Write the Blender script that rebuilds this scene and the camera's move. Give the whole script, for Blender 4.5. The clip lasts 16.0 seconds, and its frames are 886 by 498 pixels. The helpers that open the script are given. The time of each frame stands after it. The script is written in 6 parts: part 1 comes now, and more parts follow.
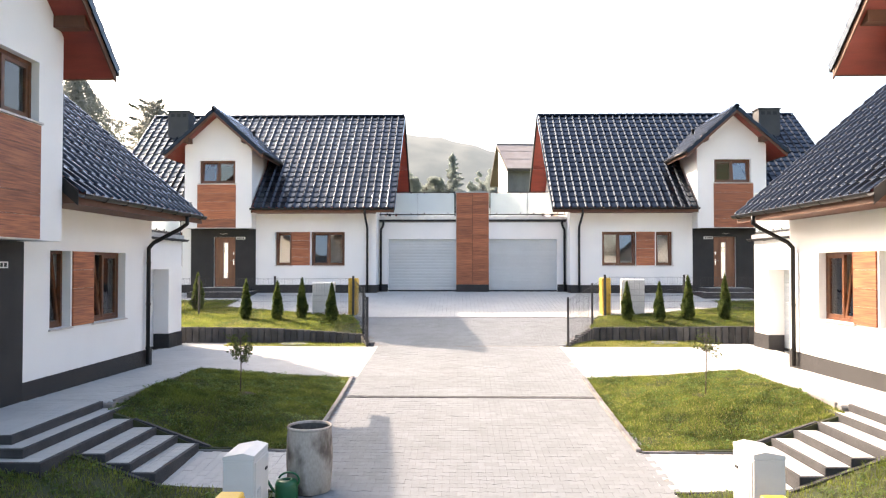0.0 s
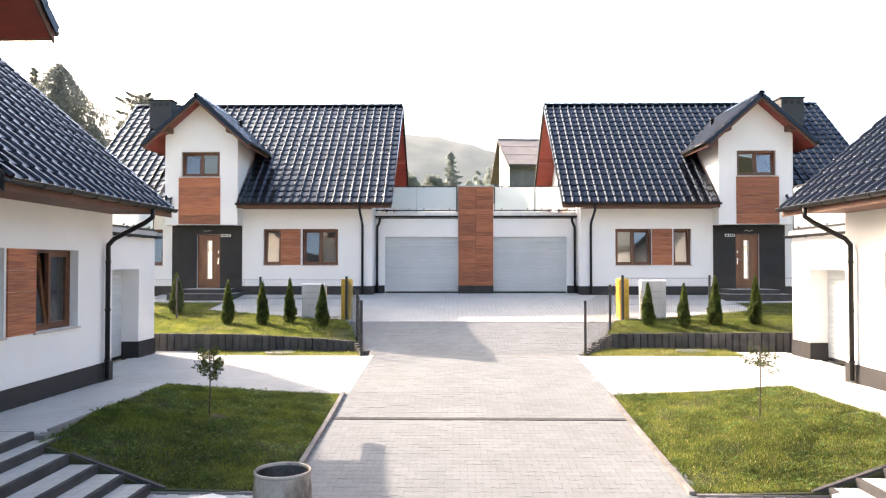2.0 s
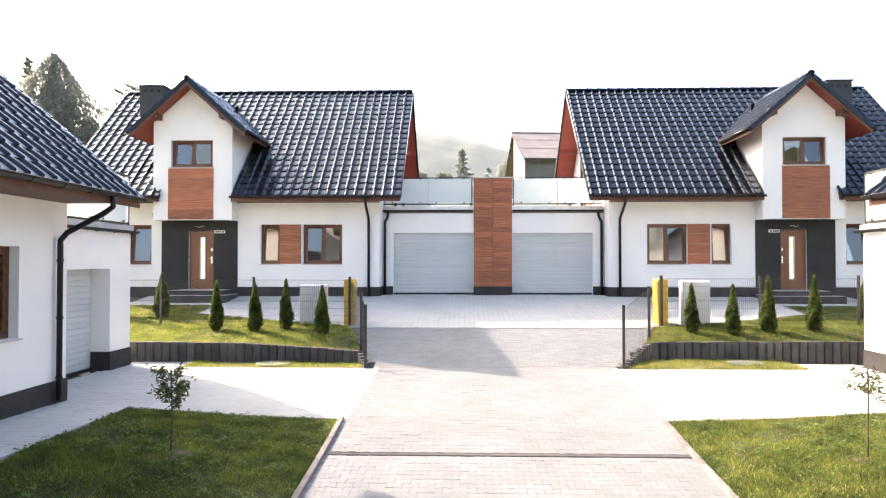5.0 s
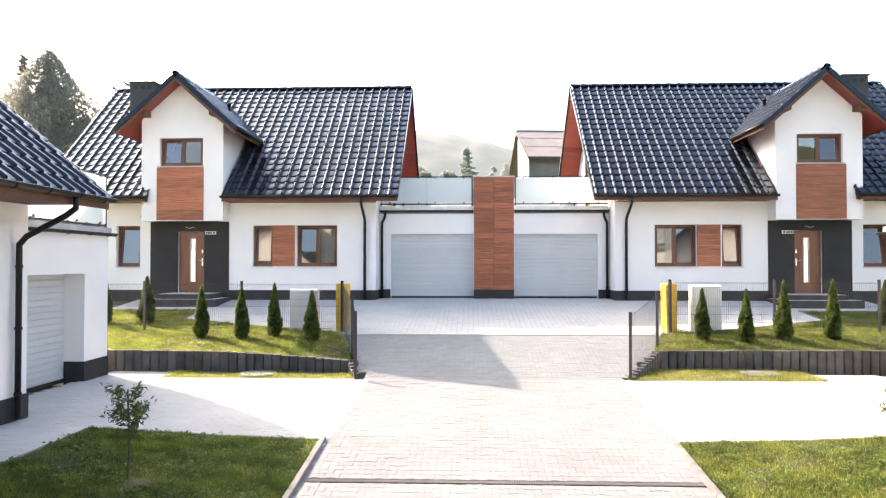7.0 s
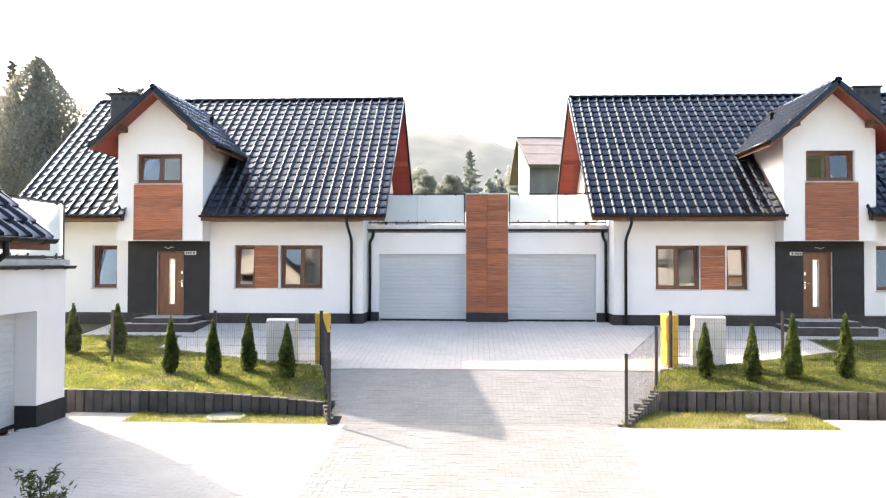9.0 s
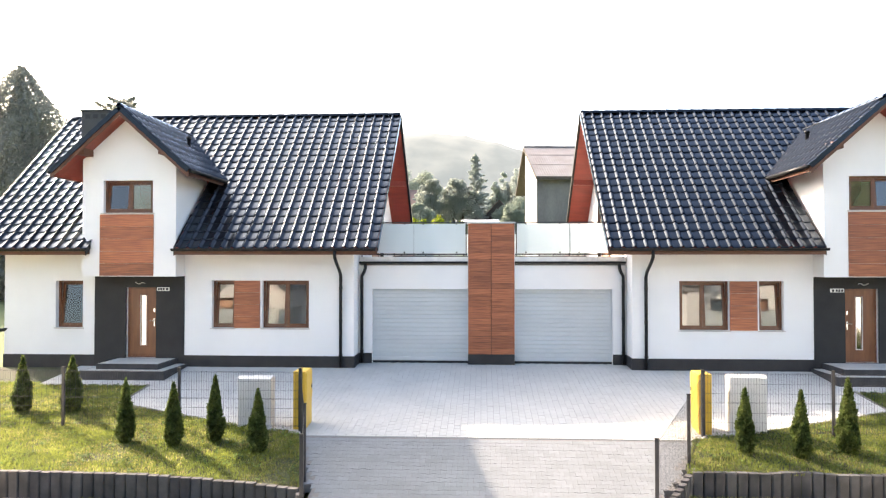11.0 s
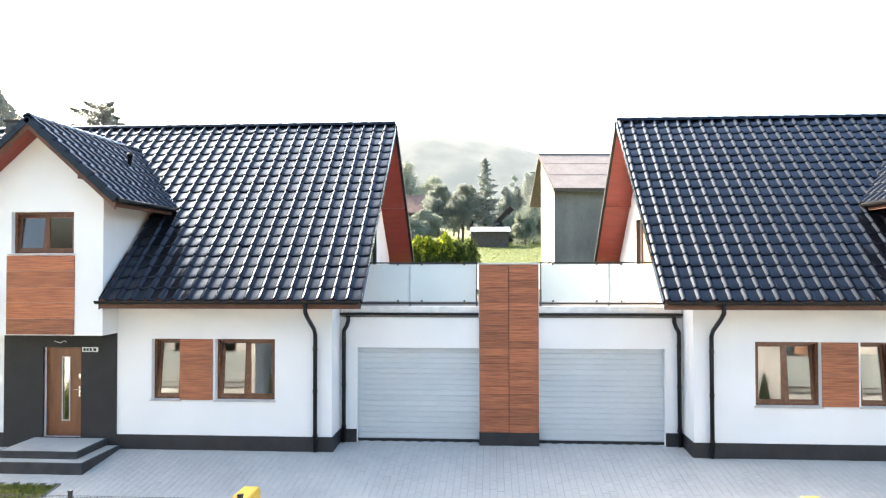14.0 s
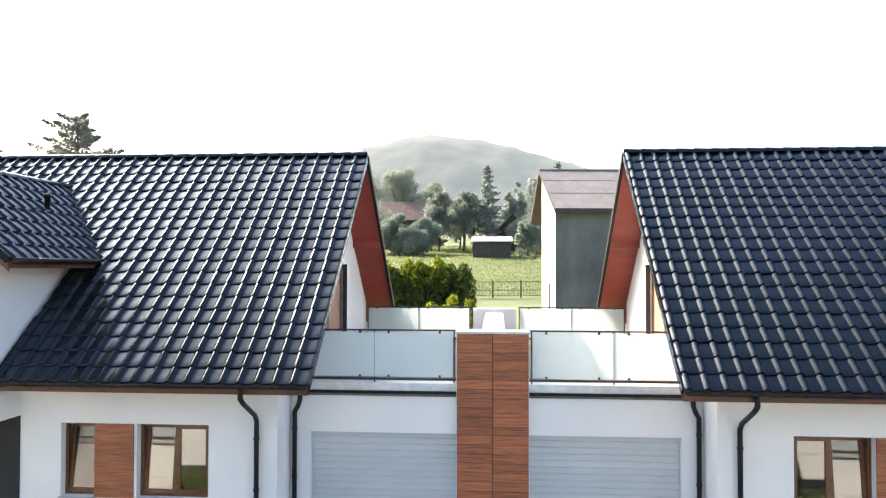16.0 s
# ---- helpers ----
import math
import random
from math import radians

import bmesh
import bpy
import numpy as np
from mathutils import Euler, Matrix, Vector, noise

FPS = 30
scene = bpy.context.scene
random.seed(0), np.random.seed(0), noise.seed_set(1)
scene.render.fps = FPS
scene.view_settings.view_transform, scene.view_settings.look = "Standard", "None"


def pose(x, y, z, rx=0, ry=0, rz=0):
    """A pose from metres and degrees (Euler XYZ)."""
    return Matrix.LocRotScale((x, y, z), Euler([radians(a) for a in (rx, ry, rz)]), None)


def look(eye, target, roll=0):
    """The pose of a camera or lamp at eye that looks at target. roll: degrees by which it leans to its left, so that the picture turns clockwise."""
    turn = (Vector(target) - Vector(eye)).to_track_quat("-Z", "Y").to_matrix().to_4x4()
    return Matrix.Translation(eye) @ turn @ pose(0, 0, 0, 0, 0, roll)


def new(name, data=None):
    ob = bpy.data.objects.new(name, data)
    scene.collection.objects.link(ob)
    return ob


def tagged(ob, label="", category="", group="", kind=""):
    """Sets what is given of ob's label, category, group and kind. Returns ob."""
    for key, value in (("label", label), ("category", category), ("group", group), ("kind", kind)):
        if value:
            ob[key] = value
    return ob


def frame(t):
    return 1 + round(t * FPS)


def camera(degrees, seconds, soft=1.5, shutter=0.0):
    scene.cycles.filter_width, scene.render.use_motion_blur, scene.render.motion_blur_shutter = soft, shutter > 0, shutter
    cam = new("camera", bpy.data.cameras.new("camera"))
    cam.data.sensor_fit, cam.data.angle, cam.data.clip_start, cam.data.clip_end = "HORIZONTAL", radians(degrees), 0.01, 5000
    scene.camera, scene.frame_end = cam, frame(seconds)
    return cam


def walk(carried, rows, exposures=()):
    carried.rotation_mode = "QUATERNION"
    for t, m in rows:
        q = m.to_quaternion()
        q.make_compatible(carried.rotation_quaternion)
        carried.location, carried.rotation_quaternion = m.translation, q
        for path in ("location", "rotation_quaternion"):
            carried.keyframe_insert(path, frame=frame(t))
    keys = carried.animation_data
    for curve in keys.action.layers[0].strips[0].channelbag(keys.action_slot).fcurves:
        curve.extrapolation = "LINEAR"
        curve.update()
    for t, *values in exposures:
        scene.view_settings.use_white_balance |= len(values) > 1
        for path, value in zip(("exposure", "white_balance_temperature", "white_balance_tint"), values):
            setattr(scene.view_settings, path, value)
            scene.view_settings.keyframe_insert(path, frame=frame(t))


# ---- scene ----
cam = camera(62.8, 16.0, 1.2)
PATH = [
    (0, (-0.577, -29.88, 1.068), (-0.619, -27.881, 1.112), 0.0),
    (0.5, (-0.613, -29.299, 1.081), (-0.66, -27.3, 1.124), 0.0),
    (1, (-0.657, -28.744, 1.083), (-0.696, -26.745, 1.126), 0.0),
    (1.5, (-0.691, -28.256, 1.077), (-0.736, -26.257, 1.119), 0.0),
    (2, (-0.754, -27.806, 1.067), (-0.789, -25.806, 1.11), 0.0),
    (2.5, (-0.817, -27.384, 1.048), (-0.857, -25.385, 1.092), -0.0),
    (3, (-0.87, -26.947, 1.051), (-0.915, -24.948, 1.094), -0.0),
    (3.5, (-0.915, -26.533, 1.067), (-0.964, -24.534, 1.109), 0.0),
    (4, (-0.933, -26.121, 1.069), (-0.986, -24.122, 1.11), 0.0),
    (6.5, (-0.828, -24.729, 1.08), (-0.904, -22.731, 1.118), 0.0),
    (7, (-0.733, -24.516, 1.175), (-0.812, -22.518, 1.212), 0.0),
    (7.5, (-0.598, -24.298, 1.369), (-0.682, -22.3, 1.404), 0.0),
    (8, (-0.492, -24.043, 1.525), (-0.578, -22.046, 1.561), 0.0),
    (8.5, (-0.401, -23.754, 1.698), (-0.491, -21.756, 1.735), 0.1),
    (9, (-0.323, -23.42, 1.866), (-0.416, -21.423, 1.902), 0.1),
    (11.5, (-0.224, -20.496, 3.114), (-0.339, -18.5, 3.152), 0.0),
    (12, (-0.256, -19.738, 3.307), (-0.375, -17.742, 3.345), -0.0),
    (12.5, (-0.306, -18.977, 3.493), (-0.431, -16.981, 3.533), -0.0),
    (13, (-0.366, -18.216, 3.687), (-0.493, -16.22, 3.726), -0.0),
    (13.5, (-0.381, -17.463, 3.891), (-0.513, -15.468, 3.934), -0.1),
    (14, (-0.349, -16.726, 4.003), (-0.486, -14.731, 4.045), -0.1),
    (14.5, (-0.207, -16.011, 4.16), (-0.349, -14.016, 4.201), -0.2),
    (15, (-0.063, -15.287, 4.619), (-0.21, -13.293, 4.666), -0.2),
    (15.5, (0.048, -14.592, 4.958), (-0.101, -12.598, 5.004), -0.2),
    (16, (0.091, -13.943, 5.249), (-0.059, -11.95, 5.295), 0.1),
]
walk(cam, [(t, look(eye, target, roll)) for t, eye, target, roll in PATH], [(0, 2.20, 7650, 12), (2, 2.20, 7650, 12), (4, 2.32, 7650, 12), (7, 2.44, 7600, 11.5), (9, 2.44, 7600, 11), (12, 2.47, 7520, 8.0), (14, 2.58, 7300, 6), (15, 2.32, 7200, 6), (16, 2.10, 7100, 6)])

# ---- sky and sun ----
SUN = Vector((-0.650, 0.537, 0.537))
world = bpy.data.worlds.new("sky")
scene.world = world
world.use_nodes = True
wn = world.node_tree.nodes
sky = wn.new("ShaderNodeTexSky")
sky.sky_type, sky.sun_disc = "NISHITA", False
sky.sun_elevation, sky.sun_rotation = radians(32.5), radians(-50.4)
sky.air_density, sky.dust_density, sky.ozone_density = 0.9, 4.6, 2.4
world.node_tree.links.new(sky.outputs[0], wn["Background"].inputs[0])
wn["Background"].inputs[1].default_value = 0.143
sun = new("sun", bpy.data.lights.new("sun", "SUN"))
sun.data.energy, sun.data.angle, sun.data.color = 2.5, radians(0.7), (1.0, 0.86, 0.78)
sun.matrix_world = look(SUN * 80, (0, 0, 0))


# ---- materials ----
def material(name, base, rough=0.6, metal=0.0, second=None, scale=6.0, detail=6.0, bump=0.0, bump_scale=80.0, stretch=(1, 1, 1),
             fine=0.0, per="", spread=0.12, coat=0.0, spec=0.5):
    """A procedural surface: two noise scales between base and second, a fine bump, and a shift per piece."""
    m = bpy.data.materials.new(name)
    m.use_nodes = True
    nt = m.node_tree
    n, link = nt.nodes, nt.links.new
    p = n["Principled BSDF"]
    p.inputs["Roughness"].default_value, p.inputs["Metallic"].default_value = rough, metal
    p.inputs["Coat Weight"].default_value = coat
    p.inputs["Coat Roughness"].default_value = 0.06
    p.inputs["Specular IOR Level"].default_value = spec
    co, mp = n.new("ShaderNodeTexCoord"), n.new("ShaderNodeMapping")
    mp.inputs["Scale"].default_value = stretch
    link(co.outputs["Object"], mp.inputs[0])
    second = second or tuple(c * 0.8 for c in base)
    big = n.new("ShaderNodeTexNoise")
    big.inputs["Scale"].default_value, big.inputs["Detail"].default_value = scale, detail
    link(mp.outputs[0], big.inputs["Vector"])
    ramp = n.new("ShaderNodeValToRGB")
    ramp.color_ramp.elements[0].position, ramp.color_ramp.elements[1].position = 0.35, 0.65
    ramp.color_ramp.elements[0].color, ramp.color_ramp.elements[1].color = (*second, 1), (*base, 1)
    link(big.outputs["Fac"], ramp.inputs[0])
    colour = ramp.outputs[0]
    if fine:
        sm = n.new("ShaderNodeTexNoise")
        sm.inputs["Scale"].default_value, sm.inputs["Detail"].default_value = bump_scale, 3.0
        link(mp.outputs[0], sm.inputs["Vector"])
        mix = n.new("ShaderNodeHueSaturation")
        mr = n.new("ShaderNodeMapRange")
        mr.inputs[3].default_value, mr.inputs[4].default_value = 1 - fine, 1 + fine
        link(sm.outputs["Fac"], mr.inputs[0])
        link(mr.outputs[0], mix.inputs["Value"])
        link(colour, mix.inputs["Color"])
        colour = mix.outputs[0]
    if per:
        hs, mr = n.new("ShaderNodeHueSaturation"), n.new("ShaderNodeMapRange")
        mr.inputs[3].default_value, mr.inputs[4].default_value = 1 - spread, 1 + spread
        if per in ("object", "both"):
            info = n.new("ShaderNodeObjectInfo")
            rnd = info.outputs["Random"]
        if per in ("island", "both"):
            geo = n.new("ShaderNodeNewGeometry")
            if per == "island":
                rnd = geo.outputs["Random Per Island"]
            else:
                add = n.new("ShaderNodeMath")
                add.operation = "ADD"
                link(rnd, add.inputs[0])
                link(geo.outputs["Random Per Island"], add.inputs[1])
                fr = n.new("ShaderNodeMath")
                fr.operation = "FRACT"
                link(add.outputs[0], fr.inputs[0])
                rnd = fr.outputs[0]
        link(rnd, mr.inputs[0])
        link(mr.outputs[0], hs.inputs["Value"])
        link(colour, hs.inputs["Color"])
        colour = hs.outputs[0]
    link(colour, p.inputs["Base Color"])
    if bump:
        bt, bp = n.new("ShaderNodeTexNoise"), n.new("ShaderNodeBump")
        bt.inputs["Scale"].default_value, bt.inputs["Detail"].default_value = bump_scale, 5.0
        bp.inputs["Strength"].default_value, bp.inputs["Distance"].default_value = bump, 0.01
        link(mp.outputs[0], bt.inputs["Vector"])
        link(bt.outputs["Fac"], bp.inputs["Height"])
        link(bp.outputs[0], p.inputs["Normal"])
    return m


def leaf_material(name, base, second, passing=0.35, spread=0.35, rough=0.55, spec=0.15):
    m = material(name, base, rough, second=second, scale=2.5, per="island", spread=spread, spec=spec)
    n, link = m.node_tree.nodes, m.node_tree.links.new
    p, out = n["Principled BSDF"], n["Material Output"]
    tr, mix = n.new("ShaderNodeBsdfTranslucent"), n.new("ShaderNodeMixShader")
    link(p.inputs["Base Color"].links[0].from_socket, tr.inputs["Color"])
    mix.inputs[0].default_value = passing
    link(p.outputs[0], mix.inputs[1])
    link(tr.outputs[0], mix.inputs[2])
    link(mix.outputs[0], out.inputs[0])
    return m


def glass_material(name, tint, ior, rough=0.0):
    m = bpy.data.materials.new(name)
    m.use_nodes = True
    n, link = m.node_tree.nodes, m.node_tree.links.new
    n.remove(n["Principled BSDF"])
    gl, tr, mix, fr = n.new("ShaderNodeBsdfGlossy"), n.new("ShaderNodeBsdfTransparent"), n.new("ShaderNodeMixShader"), n.new("ShaderNodeFresnel")
    gl.inputs["Roughness"].default_value = rough
    tr.inputs["Color"].default_value = (*tint, 1)
    fr.inputs["IOR"].default_value = ior
    link(fr.outputs[0], mix.inputs[0])
    link(tr.outputs[0], mix.inputs[1])
    link(gl.outputs[0], mix.inputs[2])
    link(mix.outputs[0], n["Material Output"].inputs[0])
    return m


WHITE = material("white_render", (0.80, 0.79, 0.77), 0.85, second=(0.76, 0.75, 0.735), scale=0.8, bump=0.25, bump_scale=160, fine=0.03)
DARK = material("anthracite_render", (0.022, 0.021, 0.021), 0.75, second=(0.016, 0.015, 0.015), scale=2, bump=0.3, bump_scale=160, fine=0.1)
# Anthracite chimney render, lightened to paint in the haze.
HAZED_CHIMNEY = material("hazed_chimney_render", (0.052, 0.052, 0.054), 0.7, second=(0.040, 0.040, 0.042), scale=2, bump=0.3, bump_scale=120, fine=0.12)
PLINTH = material("mosaic_plinth", (0.020, 0.019, 0.020), 0.6, second=(0.013, 0.012, 0.013), scale=3, bump=0.4, bump_scale=260, fine=0.35)
WOOD = material("larch_cladding", (0.42, 0.138, 0.057), 0.5, second=(0.185, 0.052, 0.024), scale=3.2, stretch=(0.55, 0.55, 13), bump=0.15, bump_scale=14, fine=0.30, per="both", spread=0.22)
FRAME = material("golden_oak_frame", (0.155, 0.055, 0.022), 0.35, second=(0.085, 0.029, 0.012), scale=4, stretch=(3, 3, 3), fine=0.2, bump_scale=30)
SOFFIT = material("red_stained_boards", (0.250, 0.036, 0.021), 0.5, second=(0.20, 0.029, 0.017), scale=1.5, stretch=(1, 6, 1), fine=0.12, bump=0.2, bump_scale=20)
FASCIA = material("brown_fascia", (0.125, 0.050, 0.027), 0.65, second=(0.09, 0.036, 0.019), scale=3, fine=0.15, bump_scale=30)
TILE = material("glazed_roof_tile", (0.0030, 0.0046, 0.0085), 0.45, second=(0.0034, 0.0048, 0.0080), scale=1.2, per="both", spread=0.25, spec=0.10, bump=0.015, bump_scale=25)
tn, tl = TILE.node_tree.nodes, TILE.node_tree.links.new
# Reflections are tinted blue so the warm sun's highlights look cooler.
blue_gloss, edge, both = tn.new("ShaderNodeBsdfGlossy"), tn.new("ShaderNodeFresnel"), tn.new("ShaderNodeMixShader")
blue_gloss.inputs["Color"].default_value, blue_gloss.inputs["Roughness"].default_value = (0.66, 0.81, 1.0, 1), 0.135
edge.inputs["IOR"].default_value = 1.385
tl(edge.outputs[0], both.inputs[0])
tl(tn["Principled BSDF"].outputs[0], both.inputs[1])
tl(blue_gloss.outputs[0], both.inputs[2])
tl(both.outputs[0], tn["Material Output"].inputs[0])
GUTTER = material("graphite_gutter", (0.014, 0.013, 0.013), 0.36, second=(0.010, 0.009, 0.009), scale=3, spec=0.24)
STEEL = material("dark_rail_paint", (0.025, 0.025, 0.028), 0.4, second=(0.018, 0.018, 0.02), scale=8)
GARAGE = material("grey_garage_panel", (0.50, 0.53, 0.54), 0.42, second=(0.465, 0.495, 0.505), scale=1.2, fine=0.03, per="both", spread=0.03)
CHROME = material("brushed_steel", (0.6, 0.6, 0.6), 0.25, 1.0)
SILL = material("light_sill", (0.55, 0.50, 0.47), 0.5)
PAVER = material("drive_paver", (0.195, 0.209, 0.219), 0.85, second=(0.173, 0.185, 0.194), scale=0.8, bump=0.4, bump_scale=120, fine=0.10, per="both", spread=0.07)
PAVER_L = material("light_paver", (0.478, 0.475, 0.452), 0.85, second=(0.430, 0.427, 0.406), scale=0.9, bump=0.4, bump_scale=120, fine=0.08, per="both", spread=0.032)
BED = material("joint_sand", (0.20, 0.19, 0.18), 0.95, scale=9, fine=0.2, bump_scale=90)
KERB = material("kerb_concrete", (0.22, 0.21, 0.20), 0.9, second=(0.15, 0.142, 0.135), scale=5, bump=0.5, bump_scale=90, fine=0.15, per="both", spread=0.12)
RISER = material("graphite_concrete", (0.044, 0.043, 0.045), 0.8, second=(0.028, 0.028, 0.03), scale=4, bump=0.4, bump_scale=100, fine=0.2)
PALE = material("palisade_concrete", (0.085, 0.082, 0.082), 0.85, second=(0.05, 0.048, 0.048), scale=3, bump=0.4, bump_scale=90, fine=0.2, per="both", spread=0.25)
SOIL = material("lawn_soil", (0.032, 0.046, 0.014), 0.95, second=(0.045, 0.044, 0.02), scale=1.6, bump=0.6, bump_scale=60, fine=0.3)
MEADOW = material("meadow", (0.150, 0.180, 0.070), 0.95, second=(0.095, 0.125, 0.045), scale=0.30, stretch=(0.5, 1, 1), detail=9, bump=0.5, bump_scale=6, fine=0.3)
BLADE = leaf_material("grass_blade", (0.235, 0.272, 0.058), (0.130, 0.165, 0.036), 0.75, 0.24, 0.36, 0.5)
THUJA = leaf_material("thuja_foliage", (0.140, 0.172, 0.048), (0.060, 0.090, 0.026), 0.60)
# The shrubs' own yellow-green; on hedge thujas it paints sunlit tops.
SHRUB_SUNTIP = leaf_material("shrub_and_suntip_foliage", (0.34, 0.36, 0.030), (0.12, 0.18, 0.022), 0.50)
# Paler and greyer than real needles, with morning haze in the colour.
HAZED_SPRUCE = leaf_material("hazed_conifer_foliage", (0.320, 0.325, 0.290), (0.260, 0.265, 0.235), 0.52, 0.15)
BROAD = leaf_material("broad_leaves", (0.075, 0.115, 0.04), (0.045, 0.08, 0.03), 0.35)
SAPLEAF = leaf_material("sapling_leaves", (0.120, 0.145, 0.055), (0.065, 0.085, 0.032), 0.50)
# Distance haze is mixed into the next three leaf colours.
HAZED_LEAF = leaf_material("hazed_far_foliage", (0.40, 0.44, 0.41), (0.34, 0.38, 0.35), 0.50, 0.08)
HAZED_BROAD = leaf_material("hazed_broad_leaves", (0.30, 0.345, 0.285), (0.25, 0.29, 0.24), 0.55, 0.10)
HAZED_PINE = leaf_material("hazed_pine_needles", (0.30, 0.335, 0.30), (0.24, 0.27, 0.24), 0.55, 0.10)
WOODS = material("far_woods", (0.040, 0.055, 0.026), 0.95, second=(0.018, 0.027, 0.013), scale=0.25, bump=0.8, bump_scale=1.5, fine=0.4)
BARK = material("bark", (0.10, 0.075, 0.055), 0.9, second=(0.06, 0.045, 0.035), scale=6, stretch=(1, 1, 0.2), bump=0.8, bump_scale=30)
YELLOW = material("yellow_meter_box", (0.72, 0.455, 0.055), 0.45, second=(0.62, 0.38, 0.045), scale=3, fine=0.05)
CABINET = material("light_grey_cabinet", (0.62, 0.62, 0.60), 0.5, second=(0.55, 0.55, 0.535), scale=2, fine=0.05)
GREENPL = material("green_plastic", (0.008, 0.11, 0.045), 0.35)
OLDMETAL = material("weathered_zinc", (0.36, 0.335, 0.30), 0.75, 0.1, second=(0.115, 0.095, 0.08), scale=4.5, detail=10, stretch=(1, 1, 0.55), bump=0.4, bump_scale=40, fine=0.25)
stain = next(k for k in OLDMETAL.node_tree.nodes if k.type == "VALTORGB").color_ramp.elements
stain[0].position, stain[1].position = 0.36, 0.54
DARK_ZINC = material("dark_zinc", (0.085, 0.080, 0.074), 0.8, second=(0.025, 0.023, 0.021), scale=6, detail=10, bump=0.4, bump_scale=40, fine=0.3)
RUSTROOF = material("faded_red_sheet", (0.255, 0.226, 0.212), 0.6, second=(0.205, 0.172, 0.160), scale=1.2, fine=0.1, bump_scale=12)
GREYWALL = material("bare_grey_render", (0.17, 0.17, 0.165), 0.9, second=(0.10, 0.10, 0.098), scale=0.7, stretch=(1, 1, 0.5), fine=0.2, bump_scale=10)
TIN = material("pale_tin_roof", (0.6, 0.6, 0.6), 0.35, 0.4)
PLANKS = material("old_planks", (0.09, 0.075, 0.062), 0.9, second=(0.05, 0.042, 0.035), scale=2, stretch=(6, 6, 1), fine=0.25, bump_scale=15)
# Clay red muted so the far roofs carry haze in their colour.
HAZED_TILE = material("hazed_old_clay_roof", (0.24, 0.155, 0.125), 0.8, second=(0.18, 0.115, 0.095), scale=1.5, fine=0.2, bump_scale=8)
LUSH = leaf_material("lush_grass_blade", (0.190, 0.232, 0.048), (0.074, 0.108, 0.025), 0.75, 0.38, 0.36, 0.5)
PASTURE = leaf_material("pasture_blade", (0.190, 0.225, 0.085), (0.130, 0.165, 0.060), 0.70, 0.15)
WEED = leaf_material("broad_weed", (0.160, 0.235, 0.070), (0.085, 0.130, 0.036), 0.55, 0.45)
PALEWOOD = material("pale_wood_panel", (0.50, 0.29, 0.19), 0.5, second=(0.42, 0.23, 0.15), scale=2, stretch=(4, 4, 0.5), fine=0.1, bump_scale=25)
DRYBLADE = leaf_material("dry_grass_blade", (0.38, 0.34, 0.15), (0.29, 0.27, 0.10), 0.85)
DRYSOIL = material("dry_lawn_soil", (0.22, 0.19, 0.085), 0.95, second=(0.13, 0.135, 0.045), scale=2.2, bump=0.6, bump_scale=60, fine=0.3)
GLASS = glass_material("window_glass", (0.86, 0.89, 0.88), 2.1)
BLACK = material("black_print", (0.012, 0.012, 0.012), 0.6)
PLATE = material("white_plate", (0.75, 0.74, 0.70), 0.4)
FROST = leaf_material("milky_glass", (0.74, 0.79, 0.79), (0.72, 0.775, 0.775), 0.5, 0.02)
FROST.node_tree.nodes["Principled BSDF"].inputs["Roughness"].default_value = 0.15
fn = FROST.node_tree.nodes
ft, fm = fn.new("ShaderNodeBsdfTranslucent"), fn.new("ShaderNodeMixShader")
ft.inputs["Color"].default_value = (0.78, 0.83, 0.83, 1)
fm.inputs[0].default_value = 0.5
FROST.node_tree.links.new(fn["Principled BSDF"].outputs[0], fm.inputs[1])
FROST.node_tree.links.new(ft.outputs[0], fm.inputs[2])
FROST.node_tree.links.new(fm.outputs[0], fn["Material Output"].inputs[0])

# ---- mesh helpers ----
TURNED = Matrix.Identity(3)   # the linear part of the thing that is being built


def set_frame(m3):
    global TURNED
    TURNED = m3


def box(bm, a, b):
    (x0, y0, z0), (x1, y1, z1) = [(min(p, q)) for p, q in zip(a, b)], [(max(p, q)) for p, q in zip(a, b)]
    v = [bm.verts.new(c) for c in ((x0, y0, z0), (x1, y0, z0), (x1, y1, z0), (x0, y1, z0), (x0, y0, z1), (x1, y0, z1), (x1, y1, z1), (x0, y1, z1))]
    for f in ((3, 2, 1, 0), (4, 5, 6, 7), (0, 1, 5, 4), (1, 2, 6, 5), (2, 3, 7, 6), (3, 0, 4, 7)):
        bm.faces.new([v[i] for i in f])
    return v


def prism(bm, poly, way):
    way = Vector(way)
    a = [bm.verts.new(Vector(p)) for p in poly]
    b = [bm.verts.new(Vector(p) + way) for p in poly]
    bm.faces.new(a[::-1])
    bm.faces.new(b)
    for i in range(len(a)):
        j = (i + 1) % len(a)
        bm.faces.new((a[i], a[j], b[j], b[i]))


